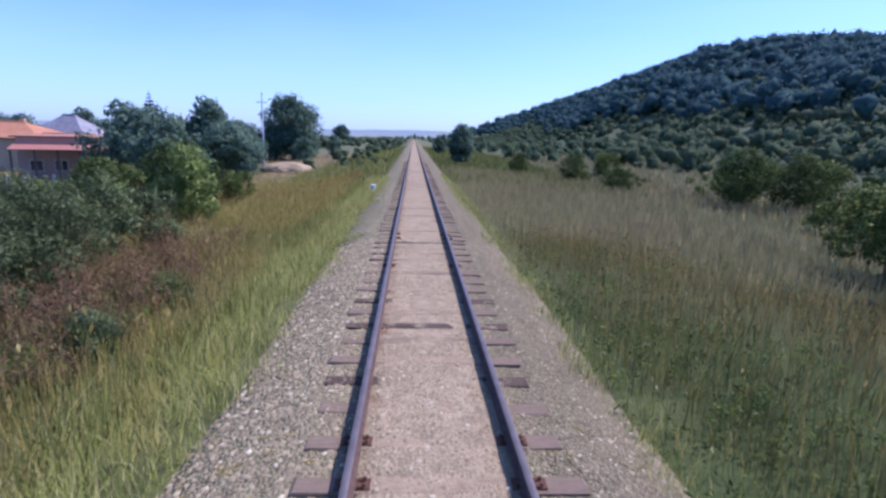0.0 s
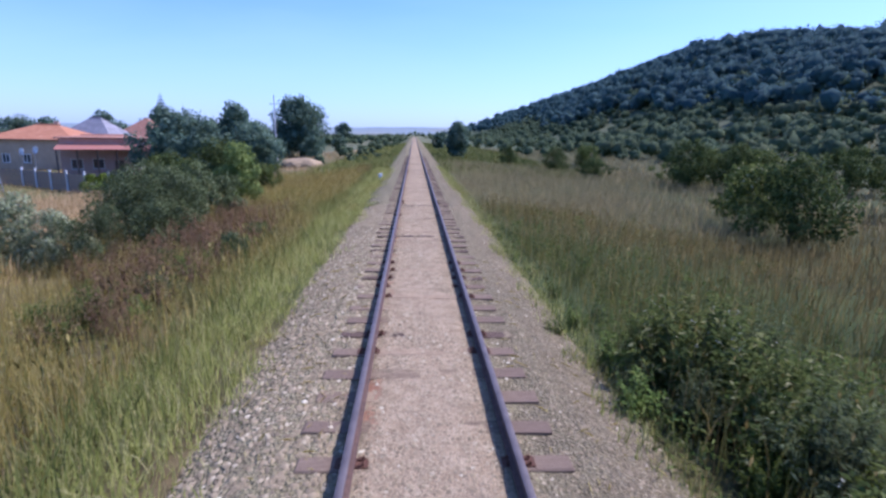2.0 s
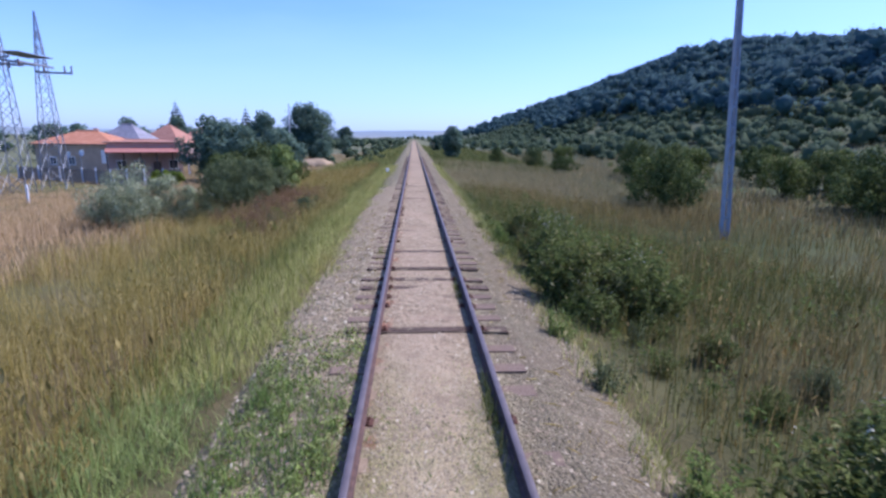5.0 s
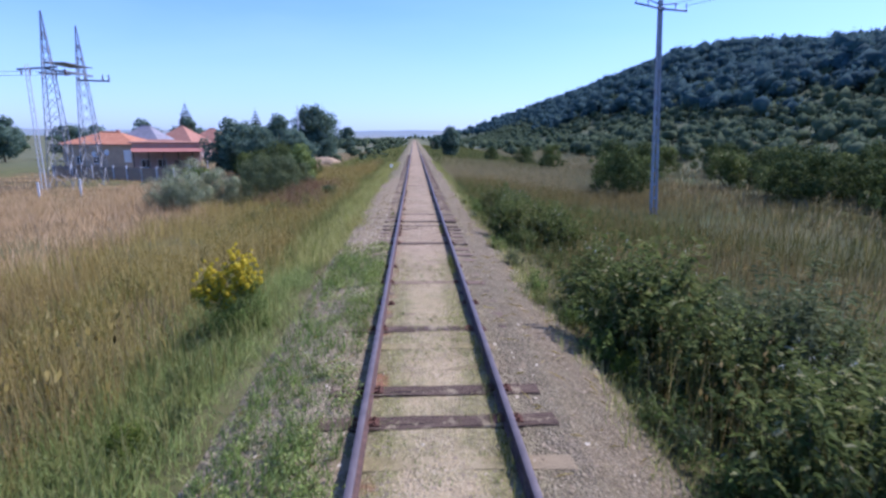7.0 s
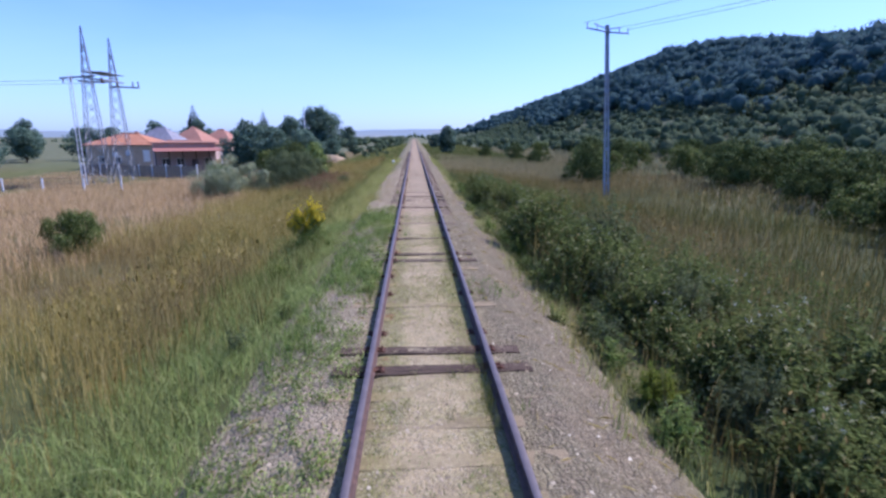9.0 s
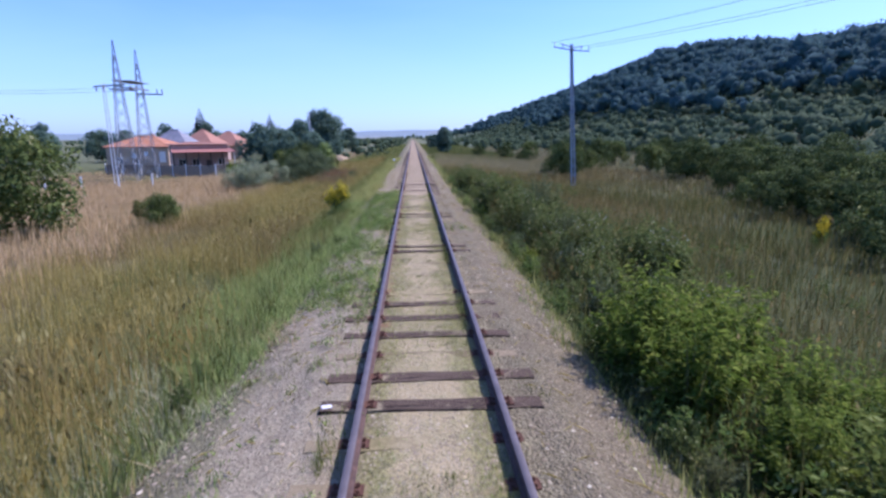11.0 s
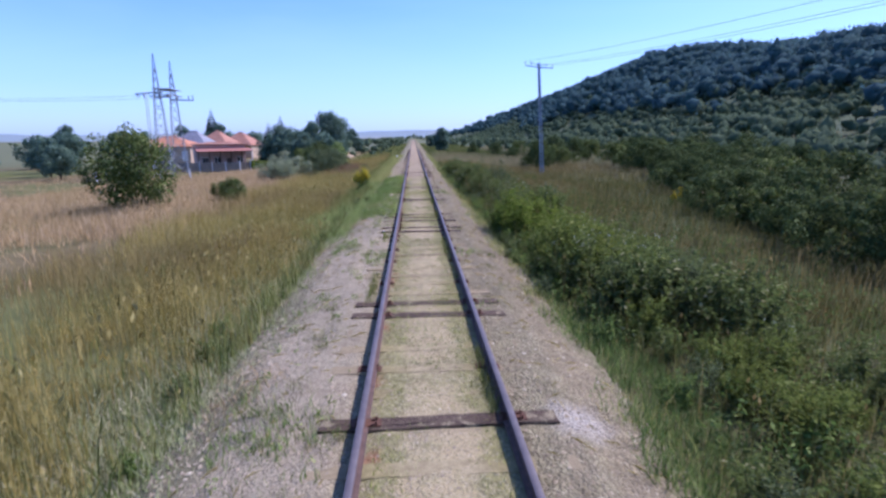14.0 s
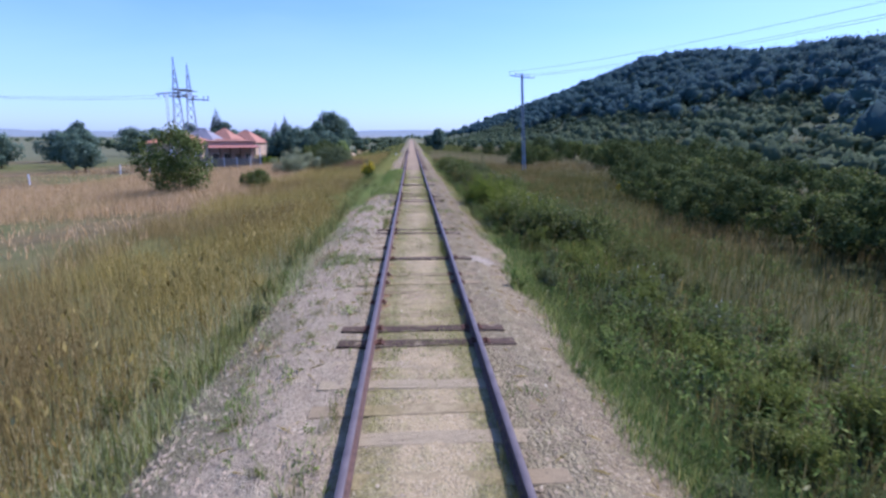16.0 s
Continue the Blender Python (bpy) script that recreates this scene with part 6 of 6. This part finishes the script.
# ---- houses ----


def hip_roof(bm, w, d, h, ridge, over=0.5):
    """Closed hip roof over w by d, ridge along x."""
    a, b = w / 2 + over, d / 2 + over
    lo = [bm.verts.new(p) for p in ((-a, -b, 0), (a, -b, 0), (a, b, 0), (-a, b, 0))]
    un = [bm.verts.new(p) for p in ((-a, -b, -0.14), (a, -b, -0.14), (a, b, -0.14), (-a, b, -0.14))]
    r1, r2 = bm.verts.new((-ridge / 2, 0, h)), bm.verts.new((ridge / 2, 0, h))
    for f_ in ((lo[0], lo[1], r2, r1), (lo[1], lo[2], r2), (lo[2], lo[3], r1, r2), (lo[3], lo[0], r1), tuple(reversed(un))):
        bm.faces.new(f_)
    for i in range(4):
        j = (i + 1) % 4
        bm.faces.new((un[i], un[j], lo[j], lo[i]))
    return bm


def window(parent, x, z, w=1.0, h=1.2, y=0.0):
    bm = bmesh.new()
    for s_ in ((w + 0.16, 0.08), (w + 0.16, -0.08)):
        box(bm, (s_[0], 0.08, 0.1), (x, y, z + (h / 2 + 0.02) * (1 if s_[1] > 0 else -1)))
    for q in (-1, 0, 1):
        box(bm, (0.08, 0.07, h - 0.06), (x + q * w / 2, y, z))
    win = part("window", bm, MAT_WHITE, parent, "white framed window")
    bm = bmesh.new()
    box(bm, (w, 0.03, h), (x, y + 0.025, z))
    part("pane", bm, MAT_GLASS, win, "dark glass pane")
    bm = bmesh.new()
    box(bm, (w + 0.3, 0.16, 0.06), (x, y - 0.05, z - h / 2 - 0.1))
    part("sill", bm, MAT_CONCRETE, win)


def house(name, x, y, rz, w, d, wall_h, roof_h, ridge, roof_mat, wall_mat, label, windows=(), zbase=None, chimney=None):
    z0 = float(ground_z(x, y)) if zbase is None else zbase
    ho = root(name, pose(x, y, z0, 0, 0, rz), label, "house", "village houses")
    bm = bmesh.new()
    box(bm, (w, d, wall_h + 0.4), (0, 0, wall_h / 2 - 0.2))
    part("wall", bm, wall_mat, ho)
    ro = part("roof", hip_roof(bmesh.new(), w, d, roof_h, ridge), roof_mat, ho)
    ro.matrix_basis = pose(0, 0, wall_h + 0.14)
    bm = bmesh.new()
    rod(bm, (-ridge / 2 - 0.1, 0, roof_h + 0.02), (ridge / 2 + 0.1, 0, roof_h + 0.02), 0.14, 0.14, 6)
    part("ridge_cap", bm, roof_mat, ro)
    if chimney:
        bm = bmesh.new()
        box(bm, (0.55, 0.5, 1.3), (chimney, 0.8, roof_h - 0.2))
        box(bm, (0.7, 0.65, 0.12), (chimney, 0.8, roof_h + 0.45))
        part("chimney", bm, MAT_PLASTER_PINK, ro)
    bm = bmesh.new()
    rod(bm, (-w / 2 - 0.5, -d / 2 - 0.56, wall_h + 0.04), (w / 2 + 0.5, -d / 2 - 0.56, wall_h + 0.04), 0.07, 0.07, 6)
    part("gutter", bm, MAT_DARKWOOD, ho)
    for wx, wz in windows:
        window(ho, wx, wz, y=-d / 2 - 0.05)
    return ho


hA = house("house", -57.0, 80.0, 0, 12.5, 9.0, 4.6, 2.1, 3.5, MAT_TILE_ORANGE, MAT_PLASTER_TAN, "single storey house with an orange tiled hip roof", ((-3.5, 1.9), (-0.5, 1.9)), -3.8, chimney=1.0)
bm = bmesh.new()
box(bm, (1.25, 0.08, 2.2), (5.0, -4.55, 2.6))
door = part("door", bm, MAT_WHITE, hA, "tall white door")
bm = bmesh.new()
box(bm, (0.06, 0.06, 0.2), (4.55, -4.62, 2.6))
part("handle", bm, MAT_STEEL, door)
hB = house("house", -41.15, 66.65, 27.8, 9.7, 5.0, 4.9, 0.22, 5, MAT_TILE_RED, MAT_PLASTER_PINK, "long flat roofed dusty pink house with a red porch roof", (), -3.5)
bm = bmesh.new()
box(bm, (10.6, 4.4, 0.12), (0.2, -4.7, 3.85), (6, 0, 0), 0.02)
part("porch_roof", bm, MAT_PORCH_RED, hB, "faded red sheet porch roof")
for k in range(6):
    bm = bmesh.new()
    box(bm, (0.2, 0.2, 3.75), (-4.9 + k * 2.04, -6.4, 1.72), bevel=0.02)
    part("porch_post", bm, MAT_WHITE if k == 5 else MAT_DARKWOOD, hB)
bm = bmesh.new()
box(bm, (1.0, 0.1, 2.0), (1.4, -2.56, 1.1))
part("door", bm, MAT_DARKWOOD, hB)
for wx in (-3.2, -0.9, 3.6):
    window(hB, wx, 1.7, 1.2, 1.2, -2.57)
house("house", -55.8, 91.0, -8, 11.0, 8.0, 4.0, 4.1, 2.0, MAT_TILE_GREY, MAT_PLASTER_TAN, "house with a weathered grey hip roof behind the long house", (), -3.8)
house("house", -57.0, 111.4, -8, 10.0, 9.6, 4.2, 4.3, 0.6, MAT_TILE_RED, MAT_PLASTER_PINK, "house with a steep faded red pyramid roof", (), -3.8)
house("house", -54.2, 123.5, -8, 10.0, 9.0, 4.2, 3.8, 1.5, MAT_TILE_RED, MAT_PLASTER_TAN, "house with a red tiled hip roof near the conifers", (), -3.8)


def dish(x, y, z, rz):
    ob = root("satellite_dish", pose(x, y, z, 0, 0, rz), "round white satellite dish on a post", "satellite dish", "satellite dishes")
    bm = bmesh.new()
    bmesh.ops.create_uvsphere(bm, u_segments=16, v_segments=8, radius=1.0)
    bmesh.ops.delete(bm, geom=[q for q in bm.verts if q.co.z > -0.6], context="VERTS")
    bmesh.ops.transform(bm, matrix=pose(0, 0.2, 2.6, 80, 0, 0) @ Matrix.Diagonal((0.75, 0.75, 0.5, 1)), verts=bm.verts)
    bmesh.ops.solidify(bm, geom=bm.faces[:], thickness=0.02)
    part("reflector", bm, MAT_DISH, ob)
    bm = bmesh.new()
    rod(bm, (0, 0.35, -0.2), (0, 0.35, 2.5), 0.05, 0.05, 6)
    part("mast", bm, MAT_STEEL, ob)
    bm = bmesh.new()
    rod(bm, (0, 0.2, 2.2), (0, -0.55, 2.5), 0.02, 0.03, 5)
    part("feed_arm", bm, MAT_STEEL, ob)


dish(-53.3, 70.4, -2.95, -20)
dish(-56.6, 72.4, -3.3, -20)

# ---- fences ----


def fence(pts, step, label, post_h=1.9, boards=True):
    ob = root("fence", pose(0, 0, 0), label, "fence")
    for (xa, ya), (xb, yb) in zip(pts, pts[1:]):
        n = max(2, int(math.hypot(xb - xa, yb - ya) / step))
        for i in range(n):
            t = i / n
            x, y = xa + (xb - xa) * t, ya + (yb - ya) * t
            z = float(ground_z(x, y))
            bm = bmesh.new()
            box(bm, (0.15, 0.15, post_h + 0.3), (x, y, z + post_h / 2 - 0.1), bevel=0.015)
            part("post", bm, MAT_PALE_STEEL, ob, "pale concrete post")
            if not boards:
                for hz in (0.5, 1.0, 1.5):
                    bm = bmesh.new()
                    x2, y2 = xa + (xb - xa) * (i + 1) / n, ya + (yb - ya) * (i + 1) / n
                    rod(bm, (x, y, z + hz), (x2, y2, float(ground_z(x2, y2)) + hz), 0.012, 0.012, 4)
                    part("wire", bm, MAT_CABLE, ob)
        if boards:
            m2 = int(math.hypot(xb - xa, yb - ya) / 0.42)
            ang_ = math.degrees(math.atan2(yb - ya, xb - xa))
            for i in range(m2):
                t = (i + 0.5) / m2
                x, y = xa + (xb - xa) * t, ya + (yb - ya) * t
                bm = bmesh.new()
                box(bm, (0.36, 0.03, 1.75 + 0.14 * math.sin(i * 2.3)), (0, 0, 0.82), bevel=0.006)
                b_ = part("board", bm, MAT_FENCE, ob)
                b_.matrix_basis = pose(x, y + 0.1, float(ground_z(x, y)), 0, 0, ang_)


fence([(-54, 58), (-42, 52), (-29, 41), (-26, 43)], 4.2, "weathered board fence with pale posts before the houses")
fence([(-46, 30), (-36, 28), (-27, 26)], 3.4, "old wire fence on pale concrete posts in the field", 1.5, False)
fence([(-70, 14), (-52, 12), (-44, 13)], 3.0, "white post and wire fence at the paddock", 1.3, False)

# straw heap between bushes
bm = bmesh.new()
bmesh.ops.create_icosphere(bm, subdivisions=3, radius=1.0)
for vtx in bm.verts:
    vtx.co *= 1 + 0.12 * math.sin(vtx.co.x * 5) * math.cos(vtx.co.y * 4 + 1) + random.uniform(-0.03, 0.03)
    vtx.co = Vector((vtx.co.x * 3.0, vtx.co.y * 2.2, max(vtx.co.z, -0.2) * 1.05))
heap = part("haystack", bm, plain_mat("old_straw", (0.36, 0.28, 0.17), 0.95, 0.0, 2.0, 0.25, 0.1, 0.8))
heap.matrix_basis = pose(-15.5, 66.0, float(ground_z(-15.5, 66.0)) + 0.1)
tagged(heap, "low flattened haystack of pale old straw among bushes", "haystack")
